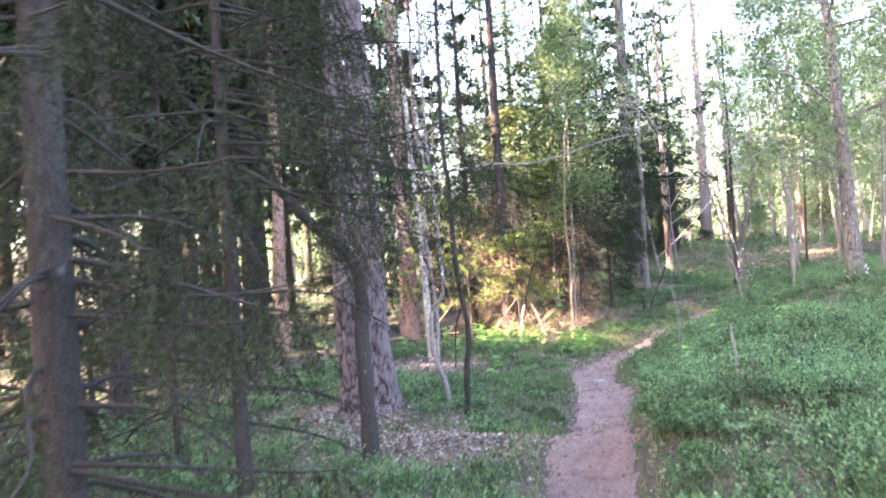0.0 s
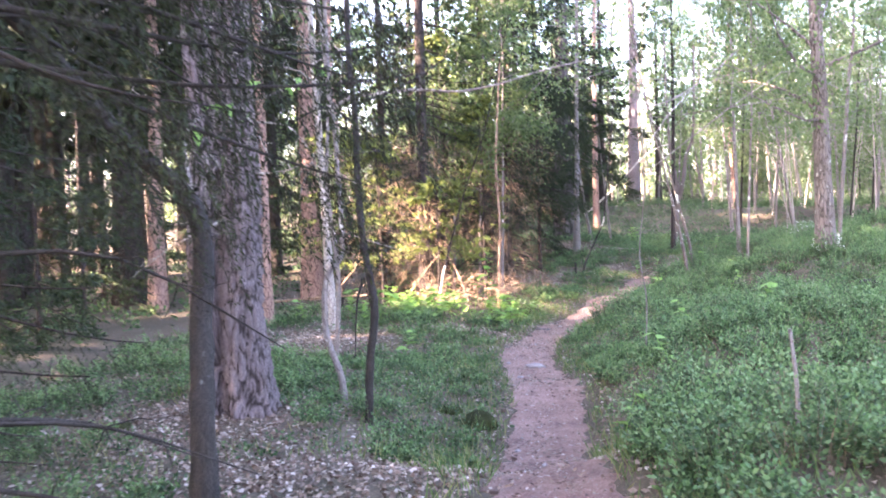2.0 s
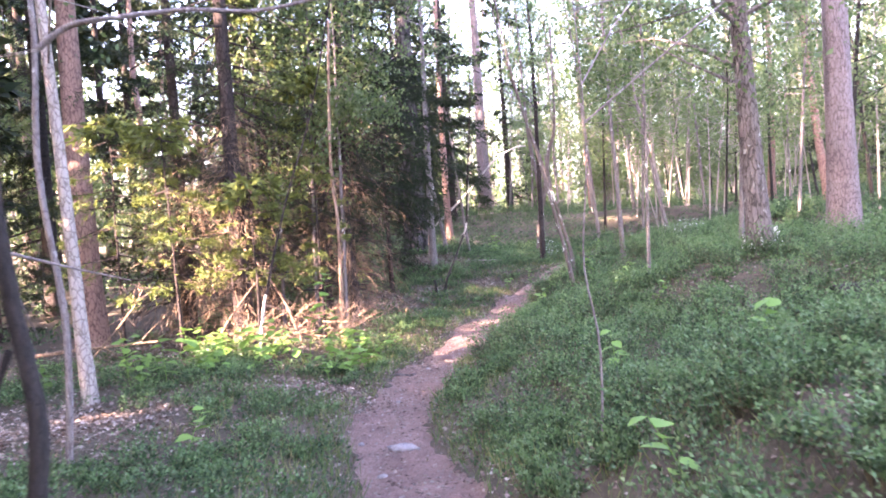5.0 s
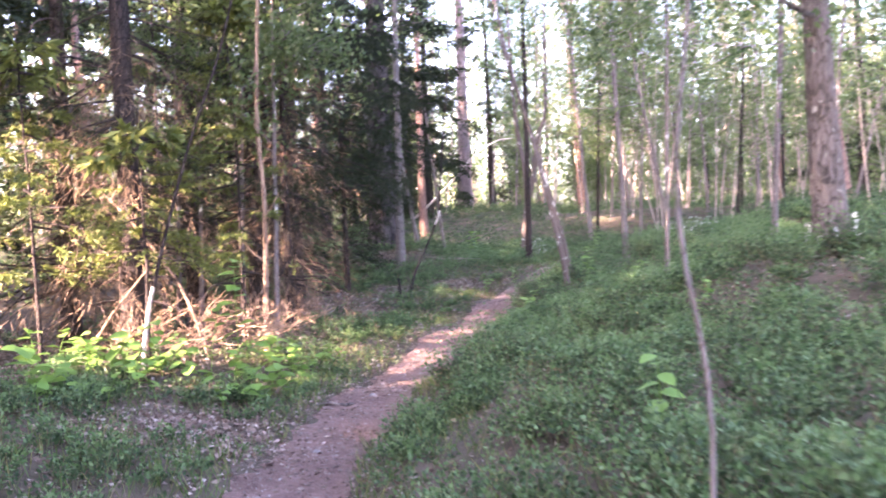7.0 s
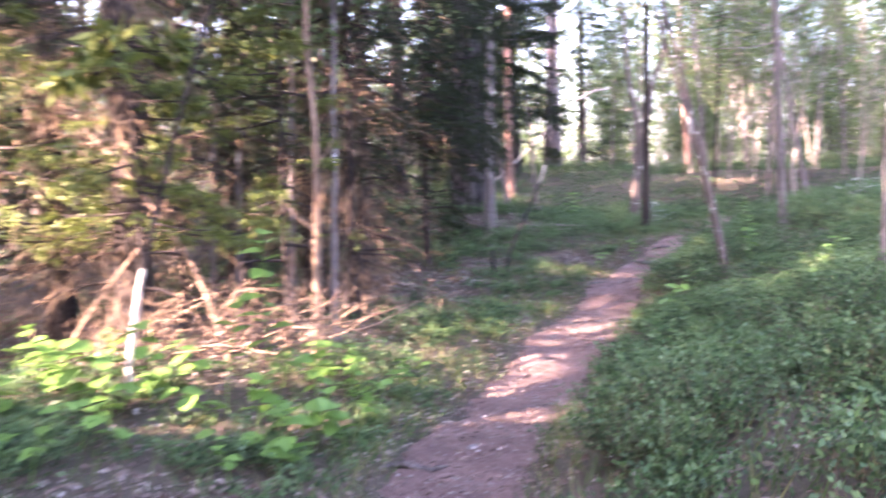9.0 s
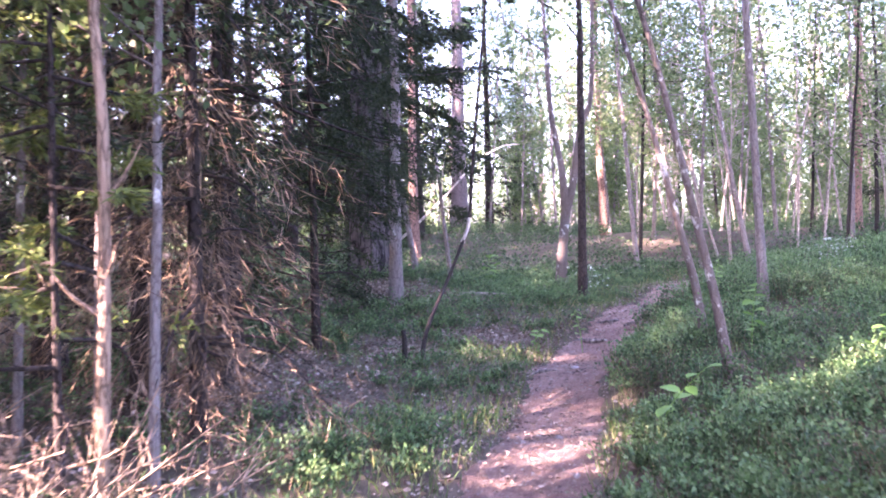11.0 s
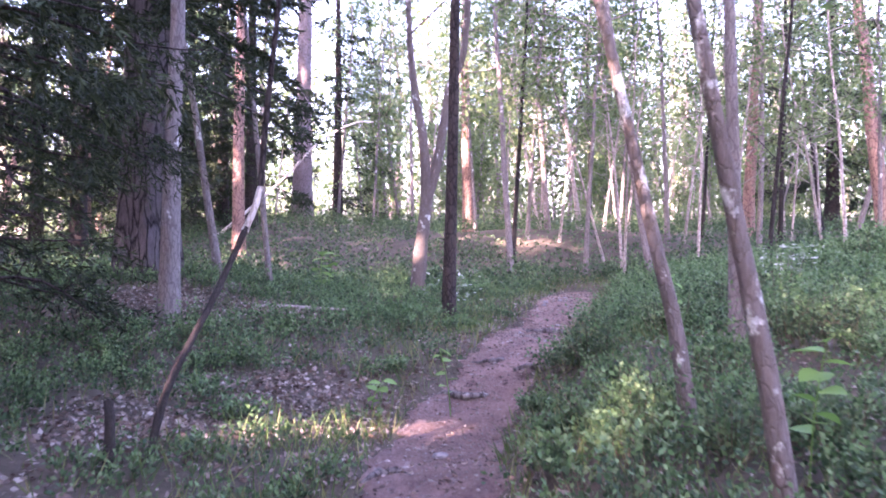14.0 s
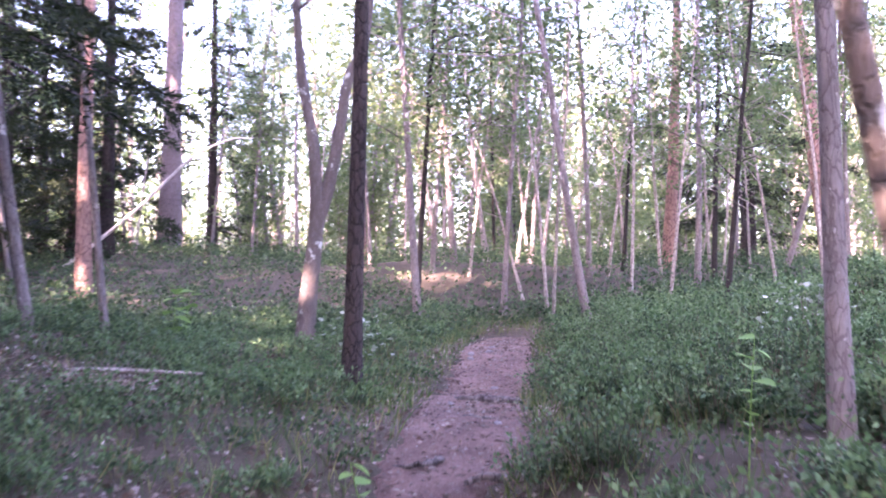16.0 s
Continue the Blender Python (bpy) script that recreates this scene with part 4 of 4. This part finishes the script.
for i in range(42):
    a, x = rng.uniform(-1, 1), rng.uniform(-0.9, 1.0)
    b = np.array([x, rng.uniform(-0.3, 0.6), 0.02 + 0.35 * rng.random()])
    e = b + np.array([0.55 * a + 0.25, rng.uniform(-0.35, 0.2), rng.uniform(-0.05, 0.5)])
    lp = spline([b, (b + e) / 2 + rng.normal(0, 0.06, 3), e], 7)
    part("dry_branch", Geo().add(*tube(lp, np.linspace(0.008, 0.003, 7), 4)), DEAD_WOOD, brush)
    for _ in range(16):
        k = rng.integers(1, 6)
        q = lp[k] + unit(rng.normal(0, 1, 3) + (e - b)) * rng.uniform(0.06, 0.26)
        spray.add(*tube([lp[k], (lp[k] + q) / 2 + rng.normal(0, 0.01, 3), q], (0.003, 0.0025, 0.0015), 3))
tagged(part("dry_spray", spray, DEAD_WOOD, brush), kind="stuff")


def leaf_mesh(size):
    """One broad pointed leaf with a folded midrib, along +y."""
    w = np.array([0.0, 0.30, 0.42, 0.36, 0.18, 0.0]) * size
    y = np.array([0.0, 0.18, 0.42, 0.65, 0.86, 1.0]) * size
    v = np.concatenate([np.column_stack([-w, y, 0.25 * w - 0.1 * y ** 2 / size]), np.column_stack([0 * w, y, -0.1 * y ** 2 / size]), np.column_stack([w, y, 0.25 * w - 0.1 * y ** 2 / size])])
    f = [(i, i + 6, i + 7, i + 1) for i in range(5)] + [(i + 6, i + 12, i + 13, i + 7) for i in range(5)]
    return Geo().add(v, f).mesh("leaf", HERB)


LEAVES = [leaf_mesh(q) for q in (0.09, 0.125, 0.165)]


def seedling(x, y, high, count, size, seed, label="bright green broad-leaved seedling", lean=0.1):
    rng = np.random.default_rng(seed)
    root = thing("seedling", (x, y, floor_z(x, y)), label, "seedling", "broad-leaved seedlings")
    top = rng.normal(0, lean, 2)
    lp = spline([(0, 0, -0.02), (top[0] * 0.3, top[1] * 0.3, high * 0.5), (top[0], top[1], high)], 8)
    part("stem", Geo().add(*tube(lp, np.linspace(0.005, 0.002, 8), 4)), HERB, root)
    for i in range(count):
        s = 0.3 + 0.7 * (i + 1) / count
        b = np.array([np.interp(s, np.linspace(0, 1, 8), lp[:, q]) for q in range(3)])
        ob = new("leaf", LEAVES[size])
        ob.parent = root
        ob.matrix_local = Matrix.Translation(b) @ pose(0, 0, 0, rng.uniform(-25, 25), rng.uniform(-20, 20), 137.5 * i + rng.uniform(-25, 25)) @ Matrix.Scale(rng.uniform(0.7, 1.15), 4)
    return root


rng = np.random.default_rng(41)
for i, (x, y, h, c, q) in enumerate(((-4.35, 17.0, 0.42, 8, 2), (-4.15, 17.2, 0.5, 8, 1), (-3.55, 17.5, 1.05, 14, 2), (-3.75, 17.3, 0.6, 9, 1), (-3.3, 17.6, 0.38, 9, 1), (-3.15, 17.9, 0.35, 9, 0), (-3.0, 17.5, 0.3, 8, 0),
                                     (-3.45, 17.0, 0.35, 8, 1), (-4.8, 16.4, 0.45, 8, 2), (-5.1, 16.9, 0.5, 9, 1), (-4.5, 15.7, 0.35, 7, 2), (-3.3, 16.2, 0.3, 7, 0), (-5.3, 15.6, 0.5, 8, 1), (-5.6, 16.2, 0.5, 8, 1), (-3.9, 16.4, 0.3, 7, 1),
                                     (-4.9, 14.9, 0.4, 8, 1), (-4.7, 15.1, 0.55, 9, 2), (-2.9, 18.3, 0.3, 8, 0), (-2.8, 18.8, 0.26, 7, 0), (-0.75, 24.9, 0.5, 8, 0), (-0.4, 14.0, 0.5, 7, 1), (-0.9, 9.0, 0.45, 6, 1), (-0.7, 9.3, 0.4, 6, 2),
                                     (0.4, 12.6, 0.5, 7, 1), (-0.5, 10.4, 0.5, 7, 1), (0.3, 16.5, 0.5, 7, 0), (-1.6, 29.9, 0.55, 9, 2), (-1.5, 30.1, 0.5, 8, 1), (0.15, 22.0, 0.55, 10, 1), (0.5, 24.2, 0.5, 9, 0), (-0.9, 20.6, 0.45, 8, 1),
                                     (-3.7, 12.9, 0.35, 7, 1), (-1.3, 24.9, 0.22, 8, 0), (0.5, 20.9, 0.5, 9, 1))):
    seedling(x, y, h, c, q, 400 + i)
for x, y in ((-5.9, 15.0), (-5.2, 16.2), (-4.1, 15.9), (-3.6, 17.9), (-3.4, 18.1), (-3.2, 18.4), (-4.0, 17.6), (-4.7, 17.2), (-5.0, 17.4), (-3.0, 18.0), (-4.2, 16.8), (-2.95, 17.0)):
    seedling(x, y, rng.uniform(0.22, 0.4), 8, int(rng.integers(0, 2)), int(1000 + 37 * x + 11 * y))

for i in range(44):
    x, y = rng.uniform(-5.6, -2.75), rng.uniform(15.4, 18.3)
    if y < 15.2 + 0.5 * (x + 5.6) or trail_gap(np.array([x]), np.array([y]))[0] < 0.6:
        continue
    seedling(x, y, rng.uniform(0.12, 0.34), int(rng.integers(5, 9)), int(rng.integers(0, 3)), 1500 + i, "low bright green broad-leaved seedling in leaf litter")

# pale flowering shrub on the bank
for i, (x, y) in enumerate(((2.85, 26.75), (2.6, 26.5), (-0.15, 28.6))):
    root = thing("flowering_shrub", (x, y, floor_z(x, y)), "low shrub with pale whitish leaf sprays", "shrub", "pale shrubs")
    c = np.column_stack([rng.normal(0, 0.16, (60, 2)), rng.uniform(0.12, 0.5, 60)])
    tagged(part("spray", Geo().add(*blades(c, rng.normal(0, 1, (60, 3)) * (1, 1, 0.3), 0.06, 0.03, rng)), PETAL, root), kind="stuff")
    for k in range(4):
        part("stem", Geo().add(*tube([(0, 0, -0.02), (0.03 * k - 0.05, 0.02, 0.2), (0.07 * k - 0.1, 0.06 * (k % 2), 0.42)], (0.005, 0.004, 0.002), 4)), GREY_BARK, root)

# roots across the trail, stones and fallen wood
def trail_root(x, y, way, length, r, seed):
    rng = np.random.default_rng(seed)
    ob_z = float(land(np.array([x]), np.array([y]))[0]) - 0.03
    root = thing("tree_root", (x, y, ob_z), "dark worn tree root across the footpath", "tree root", "roots in the path")
    d = np.array([math.cos(way), math.sin(way), 0])
    s = np.linspace(-0.5, 0.5, 14)[:, None]
    lp = d * s * length + np.array([-d[1], d[0], 0]) * (0.06 * np.sin(s * 7 + seed)) + np.array([0, 0, 1]) * (r * 0.9 - 4 * r * s ** 2) + rng.normal(0, 0.006, (14, 3))
    part("root", Geo().add(*tube(lp, r * (1.05 - 1.2 * np.abs(s[:, 0])), 8, 0.1, seed)), OAK_BARK, root, smooth=True)


for i, (x, y, w, ln, r) in enumerate(((0.75, 27.75, -0.35, 0.75, 0.034), (-0.62, 25.2, -0.25, 0.5, 0.028), (0.02, 25.35, 0.15, 0.45, 0.028), (-0.25, 25.75, 0.0, 0.4, 0.02), (0.45, 28.9, 0.6, 0.35, 0.025), (-1.3, 23.4, 0.1, 0.35, 0.02),
                                      (-2.6, 16.9, 0.3, 0.4, 0.02), (0.2, 26.6, 0.2, 0.3, 0.018), (-1.75, 18.6, 0.5, 0.4, 0.018))):
    trail_root(x, y, w, ln, r, 600 + i)


def stone(x, y, a, b, c, seed, mat=STONE, name="stone", label="flat grey stone set in the footpath"):
    rng = np.random.default_rng(seed)
    u, v = np.meshgrid(np.linspace(0, 2 * np.pi, 12, endpoint=False), np.linspace(0.05, np.pi - 0.05, 7))
    r = 1 + 0.12 * rng.normal(0, 1, u.shape)
    p = np.stack([a * r * np.cos(u) * np.sin(v), b * r * np.sin(u) * np.sin(v), c * r * np.cos(v)], -1).reshape(-1, 3)
    i, j = np.arange(6)[:, None] * 12, np.arange(12)[None]
    f = np.stack(np.broadcast_arrays(i + j, i + 12 + j, i + 12 + (j + 1) % 12, i + (j + 1) % 12), -1).reshape(-1, 4)
    z = float(land(np.array([x]), np.array([y]))[0]) - 0.02
    ob = new(name, Geo().add(p, f).mesh(name, mat, True))
    ob.location = (x, y, z + c * 0.3)
    return tagged(ob, label, "stone", "stones in the path")


stone(-2.15, 13.38, 0.13, 0.09, 0.035, 1)
for x, y, a, b, c, q in ((-2.2, 10.15, 0.17, 0.15, 0.13, 71), (-2.52, 10.4, 0.14, 0.13, 0.08, 72), (-4.75, 8.6, 0.2, 0.16, 0.08, 73)):
    tagged(stone(x, y, a, b, c, q, MOSS, "mossy_hummock", ""), "low mossy hummock of an old stump", "hummock", "mossy hummocks")
for i in range(16):
    k = rng.integers(100, 410)
    o = rng.uniform(-0.33, 0.33)
    stone(TRAIL[k, 0] + o, TRAIL[k, 1], rng.uniform(0.02, 0.05), rng.uniform(0.02, 0.04), 0.018, 10 + i, label="small grey stone pressed into the footpath")
stick("fallen_branch", [(-0.65, 0.1, 0.02), (-0.2, 0.05, 0.06), (0.2, 0.0, 0.05), (0.6, -0.08, 0.03)], 0.02, 0.011, PALE_BARK, "long pale fallen branch in the litter", "branch", (-1.95, 27.85), seed=7)
stick("fallen_branch", [(-0.4, 0, 0.02), (0.2, 0.05, 0.1), (0.9, 0.05, 0.32), (1.7, 0.0, 0.62)], 0.022, 0.006, GREY_BARK, "long thin fallen branch over the bilberry", "branch", (0.7, 15.9), 20, 4, 8)
stick("slanting_tree", [(-0.9, 0, -0.1), (-0.2, 0, 0.5), (0.7, 0, 1.35), (1.6, 0, 2.3), (2.4, 0, 2.75), (2.9, 0, 2.8)], 0.045, 0.015, BLEACHED, "slanting bleached dead stem among the trees", "dead tree", (-3.1, 41.3), 24, 3, 9)
stick("rotten_log", [(-0.5, 0, 0.06), (0, 0.05, 0.1), (0.6, 0.0, 0.12)], 0.09, 0.075, DARK_BARK, "short dark rotten log on the bank", "log", (2.4, 15.4), 12, 0, 10, 12)
stick("broken_stake", [(0, 0, -0.05), (0.01, 0, 0.3), (-0.02, 0.01, 0.62)], 0.012, 0.009, GREY_BARK, "short broken pale sapling stub", "stump", (0.0, 7.0), 8, 0, 11)
stick("broken_stake", [(0, 0, -0.05), (0.01, 0, 0.2), (0.0, 0.01, 0.34)], 0.028, 0.022, DARK_BARK, "short dark rotten stub in the grass", "stump", (-2.62, 23.15), 8, 0, 12)
stick("fallen_branch", [(-0.9, 0.3, 0.12), (-0.2, 0.1, 0.2), (0.5, 0.0, 0.25), (1.2, -0.2, 0.3)], 0.03, 0.012, DEAD_WOOD, "dry fallen branch lying in the sun", "branch", (-6.9, 17.6), 16, 6, 13)

# ---- undergrowth ----
def scatter(n, x0, x1, y0, y1, rng):
    return np.column_stack([rng.uniform(x0, x1, n), rng.uniform(y0, y1, n)])


LITTERED = [(-1.8, 25.0, 0.75), (-2.4, 31.0, 0.7), (-4.1, 8.7, 1.1), (-5.4, 19.0, 2.2), (-2.6, 24.0, 0.6), (-4.9, 13.6, 1.1), (-3.3, 15.6, 0.7), (-3.6, 22.0, 1.3), (-3.1, 27.6, 0.7), (-2.6, 7.3, 1.1), (-1.75, 27.6, 0.5)]


def bare(p):
    k = np.zeros(len(p))
    for x, y, r in LITTERED:
        k = np.maximum(k, np.clip(1.4 - np.hypot(p[:, 0] - x, p[:, 1] - y) / r, 0, 1))
    return k


def shrubs(name, label, n, per, box, high, leaf_size, mat, rng, edge, lushness, stem=True):
    """Low shrubs: upright twigs from a common foot, set with small leaves."""
    p = scatter(n, *box, rng)
    g = trail_gap(p[:, 0], p[:, 1])
    p = p[(g > edge * (0.75 + 0.5 * rng.random(n))) & (rng.random(n) < lushness(p))]
    g = np.clip((trail_gap(p[:, 0], p[:, 1]) - edge) / 0.5, 0.45, 1)
    z = ground_at(p[:, 0], p[:, 1])
    h = high * g * (0.62 + 0.55 * waves(p[:, 0] * 1.6, p[:, 1] * 1.6) + 0.45 * rng.random(len(p)))
    h = np.maximum(h, 0.07) * np.where(rng.random(len(p)) < 0.14, 1.55, 1.0)
    q = np.repeat(np.arange(len(p)), per)
    m = len(q)
    d = rng.normal(0, 1, (m, 3))
    d[:, 2] = np.abs(d[:, 2])
    d = unit(d)
    wide = (0.10 + 0.28 * h * rng.uniform(0.8, 1.5, len(p)))[q]
    s = 0.35 + 0.65 * rng.random(m) ** 0.5
    pos = np.column_stack([p[q] + d[:, :2] * (wide * s)[:, None], z[q] + 0.02 + h[q] * (0.25 + 0.75 * d[:, 2]) * s])
    way = np.column_stack([d[:, :2] * 0.9 + rng.normal(0, 0.55, (m, 2)), 0.25 + 0.7 * d[:, 2] + rng.normal(0, 0.3, m)])
    geo = Geo().add(*blades(pos, way, leaf_size * (0.6 + 0.7 * rng.random(m)), leaf_size * 0.6, rng))
    return tagged(part(name, geo, mat, None), label, "undergrowth", kind="stuff")


rng = np.random.default_rng(21)
RIGHT = lambda p: np.where(p[:, 0] > np.interp(p[:, 1], TRAIL[:, 1], TRAIL[:, 0]), 1.0, 0.0)


def clumps(name, label, n, sprigs, leaves, box, low, high, leaf_size, rng, edge, lushness):
    """Mounds of bilberry: arching twigs from a common foot, leaves in two rows along each, the young ones at the tip."""
    p = scatter(n, *box, rng)
    g = trail_gap(p[:, 0], p[:, 1])
    p = p[(g > edge + 0.16 * rng.random(n)) & (rng.random(n) < lushness(p))]
    swell = 0.5 + 0.5 * waves(p[:, 0] * 0.9 + 1, p[:, 1] * 0.9)
    h = low + (high - low) * np.clip(0.35 * swell + 0.75 * rng.random(len(p)) ** 2.0, 0, 1.1)
    h *= np.clip(0.55 + (trail_gap(p[:, 0], p[:, 1]) - edge) * 0.9, 0.5, 1)
    z = ground_at(p[:, 0], p[:, 1])
    q = np.repeat(np.arange(len(p)), sprigs)
    m = len(q)
    a = rng.random(m) * 2 * np.pi
    tilt = np.abs(rng.normal(0, 0.48, m))
    out = np.column_stack([np.cos(a), np.sin(a), np.zeros(m)])
    foot = np.column_stack([p[q] + out[:, :2] * (0.22 * rng.random(m) * (0.4 + h[q]))[:, None], z[q] - 0.01])
    ln = h[q] * (0.65 + 0.45 * rng.random(m))
    up = np.array([0, 0, 1.0])

    def along(s):
        lift = s * np.cos(tilt * s)
        return foot + out * (ln * s * np.sin(np.minimum(tilt, 1.3)) * (0.5 + 0.6 * s))[:, None] + up * (ln * lift)[:, None]

    old, young, wood = Geo(), Geo(), Geo()
    roll = rng.random(m) * np.pi
    for k in range(leaves):
        s = 0.28 + 0.72 * (k + 0.5) / leaves
        b = along(s)
        t = unit(along(s + 0.05) - b)
        u = unit(np.cross(t, np.array([0.31, 0.2, 0.1])))
        side = u * np.cos(roll)[:, None] + np.cross(t, u) * np.sin(roll)[:, None]
        way = t * (0.55 + 0.5 * s) + side * (1 if k % 2 else -1) + rng.normal(0, 0.3, (m, 3))
        size = leaf_size * (1.15 - 0.35 * s) * (0.75 + 0.5 * rng.random(m))
        keep = rng.random(m) < 0.93
        (young if k >= leaves - 3 else old).add(*blades(b[keep], way[keep], size[keep], size[keep] * 0.58, rng, 0.25))
    base, tip = along(0.0), along(0.8)
    wood.add(*blades(base, tip - base, np.linalg.norm(tip - base, axis=1), 0.006, rng, 0.0))
    root = thing(name, (0, 0, 0), label, "undergrowth", kind="stuff")
    for title, geo, mat in (("leaves", old, BILBERRY), ("young_leaves", young, BILBERRY_TIP), ("twigs", wood, TWIG)):
        tagged(part(title, geo, mat, root), kind="stuff")
    return root


clumps("bilberry_shrubs", "dense knee-high green bilberry shrubs beside the path", 1750, 46, 10, (-2.2, 3.4, 4.5, 31), 0.13, 0.58, 0.036, rng, 0.50, lambda p: RIGHT(p) * np.clip(0.8 + 0.8 * waves(p[:, 0] * 1.3, p[:, 1] * 1.3), 0.25, 1))
clumps("bilberry_shrubs", "green bilberry shrubs higher on the bank", 800, 28, 9, (3.0, 6.0, 6, 33), 0.18, 0.5, 0.05, rng, 0.50, lambda p: np.clip(0.8 + 0.8 * waves(p[:, 0] * 1.3, p[:, 1] * 1.3), 0.1, 1))
clumps("bilberry_shrubs", "low green bilberry shrubs between the trees", 3700, 18, 8, (-7, 2.5, 5, 34), 0.11, 0.33, 0.036, rng, 0.50, lambda p: (1 - RIGHT(p)) * np.clip(1 - 1.1 * bare(p), 0, 1) * np.clip(0.85 + 0.9 * waves(p[:, 0] * 1.1, p[:, 1] * 1.1), 0.05, 1))
shrubs("bilberry_shrubs", "creeping green bilberry under the taller shrubs", 7500, 26, (-7, 4.5, 4.5, 34), 0.10, 0.034, BILBERRY, rng, 0.5, lambda p: (1 - bare(p)) * 0.85)
shrubs("bilberry_shrubs", "green bilberry shrubs covering the far bank", 8000, 13, (-10, 16, 30, 52), 0.4, 0.062, BILBERRY, rng, 0.5, lambda p: np.ones(len(p)))
shrubs("bilberry_shrubs", "green bilberry shrubs covering the upper bank", 5500, 12, (4.8, 14, 4, 34), 0.4, 0.085, BILBERRY, rng, 0.5, lambda p: np.ones(len(p)))
shrubs("bilberry_shrubs", "sparse bilberry shrubs under the far pines", 2600, 12, (-20, -8, 5, 45), 0.25, 0.09, BILBERRY, rng, 0.5, lambda p: np.ones(len(p)) * 0.6)

shrubs("bilberry_shrubs", "green bilberry shrubs behind the start of the path", 3500, 12, (-9, 14, -12, 4.6), 0.35, 0.07, BILBERRY, rng, 0.6, lambda p: np.ones(len(p)) * 0.8)

# grass along the trail's edges
p = scatter(90000, -5, 3, 3, 33, rng)
g = trail_gap(p[:, 0], p[:, 1])
p = p[(g > 0.36) & (rng.random(len(p)) < np.clip(1.3 - g * 0.6, 0.18, 1)) & (bare(p) < 0.7)]
b = np.column_stack([p, ground_at(p[:, 0], p[:, 1]) - 0.01])
geo = Geo().add(*blades(b, np.column_stack([rng.normal(0, 0.45, (len(b), 2)), np.ones(len(b))]), 0.07 + 0.15 * rng.random(len(b)), 0.008, rng))
tagged(part("grass", geo, GRASS, None), "sparse green and straw-coloured grass along the path", "grass", kind="stuff")

# fallen leaves
verge = rng.integers(60, 419, 7000)
side = np.where(rng.random(7000) < 0.5, -1, 1) * rng.normal(0.46, 0.10, 7000)
p = np.vstack([scatter(36000, -7, 3, 4, 34, rng), TRAIL[verge] + ts[verge] * side[:, None] + rng.normal(0, 0.05, (7000, 2))] + [np.column_stack([rng.normal(x, r * 0.6, int(2300 * r)), rng.normal(y, r * 0.6, int(2300 * r))]) for x, y, r in LITTERED])
g = trail_gap(p[:, 0], p[:, 1])
p = p[(g > 0.3) | (rng.random(len(p)) < 0.28)]
g = trail_gap(p[:, 0], p[:, 1])
zz = np.where(g < 0.42, land(p[:, 0], p[:, 1]) - 0.012, ground_at(p[:, 0], p[:, 1]) + 0.012)
sz = np.where(g < 0.40, 0.030, 0.044) * (0.6 + 0.6 * rng.random(len(p)))
geo = Geo().add(*blades(np.column_stack([p, zz]), np.column_stack([rng.normal(0, 1, (len(p), 2)), 0.25 * rng.random(len(p))]), sz, sz * 0.6, rng, 0.3))
tagged(part("fallen_leaves", geo, LITTER, None), "dry brown and grey fallen leaves on the ground", "leaf litter", kind="stuff")

# crumbs of bark, twigs and grit on the trail
k = rng.integers(60, 419, 12000)
off = rng.normal(0, 0.24, len(k))
p = TRAIL[k] + ts[k] * off[:, None] + rng.normal(0, 0.05, (len(k), 2))
zz = land(p[:, 0], p[:, 1]) - 0.014 - 0.07 * np.minimum(1, np.abs(off) / 0.45) ** 6
ln = rng.uniform(0.012, 0.05, len(p))
geo = Geo().add(*blades(np.column_stack([p, zz]), np.column_stack([rng.normal(0, 1, (len(p), 2)), 0.12 * rng.random(len(p))]), ln, np.minimum(ln * 0.5, 0.014), rng, 0.5))
tagged(part("litter_crumbs", geo, LITTER, None), "crumbs of bark, twigs and leaves on the path", "leaf litter", kind="stuff")
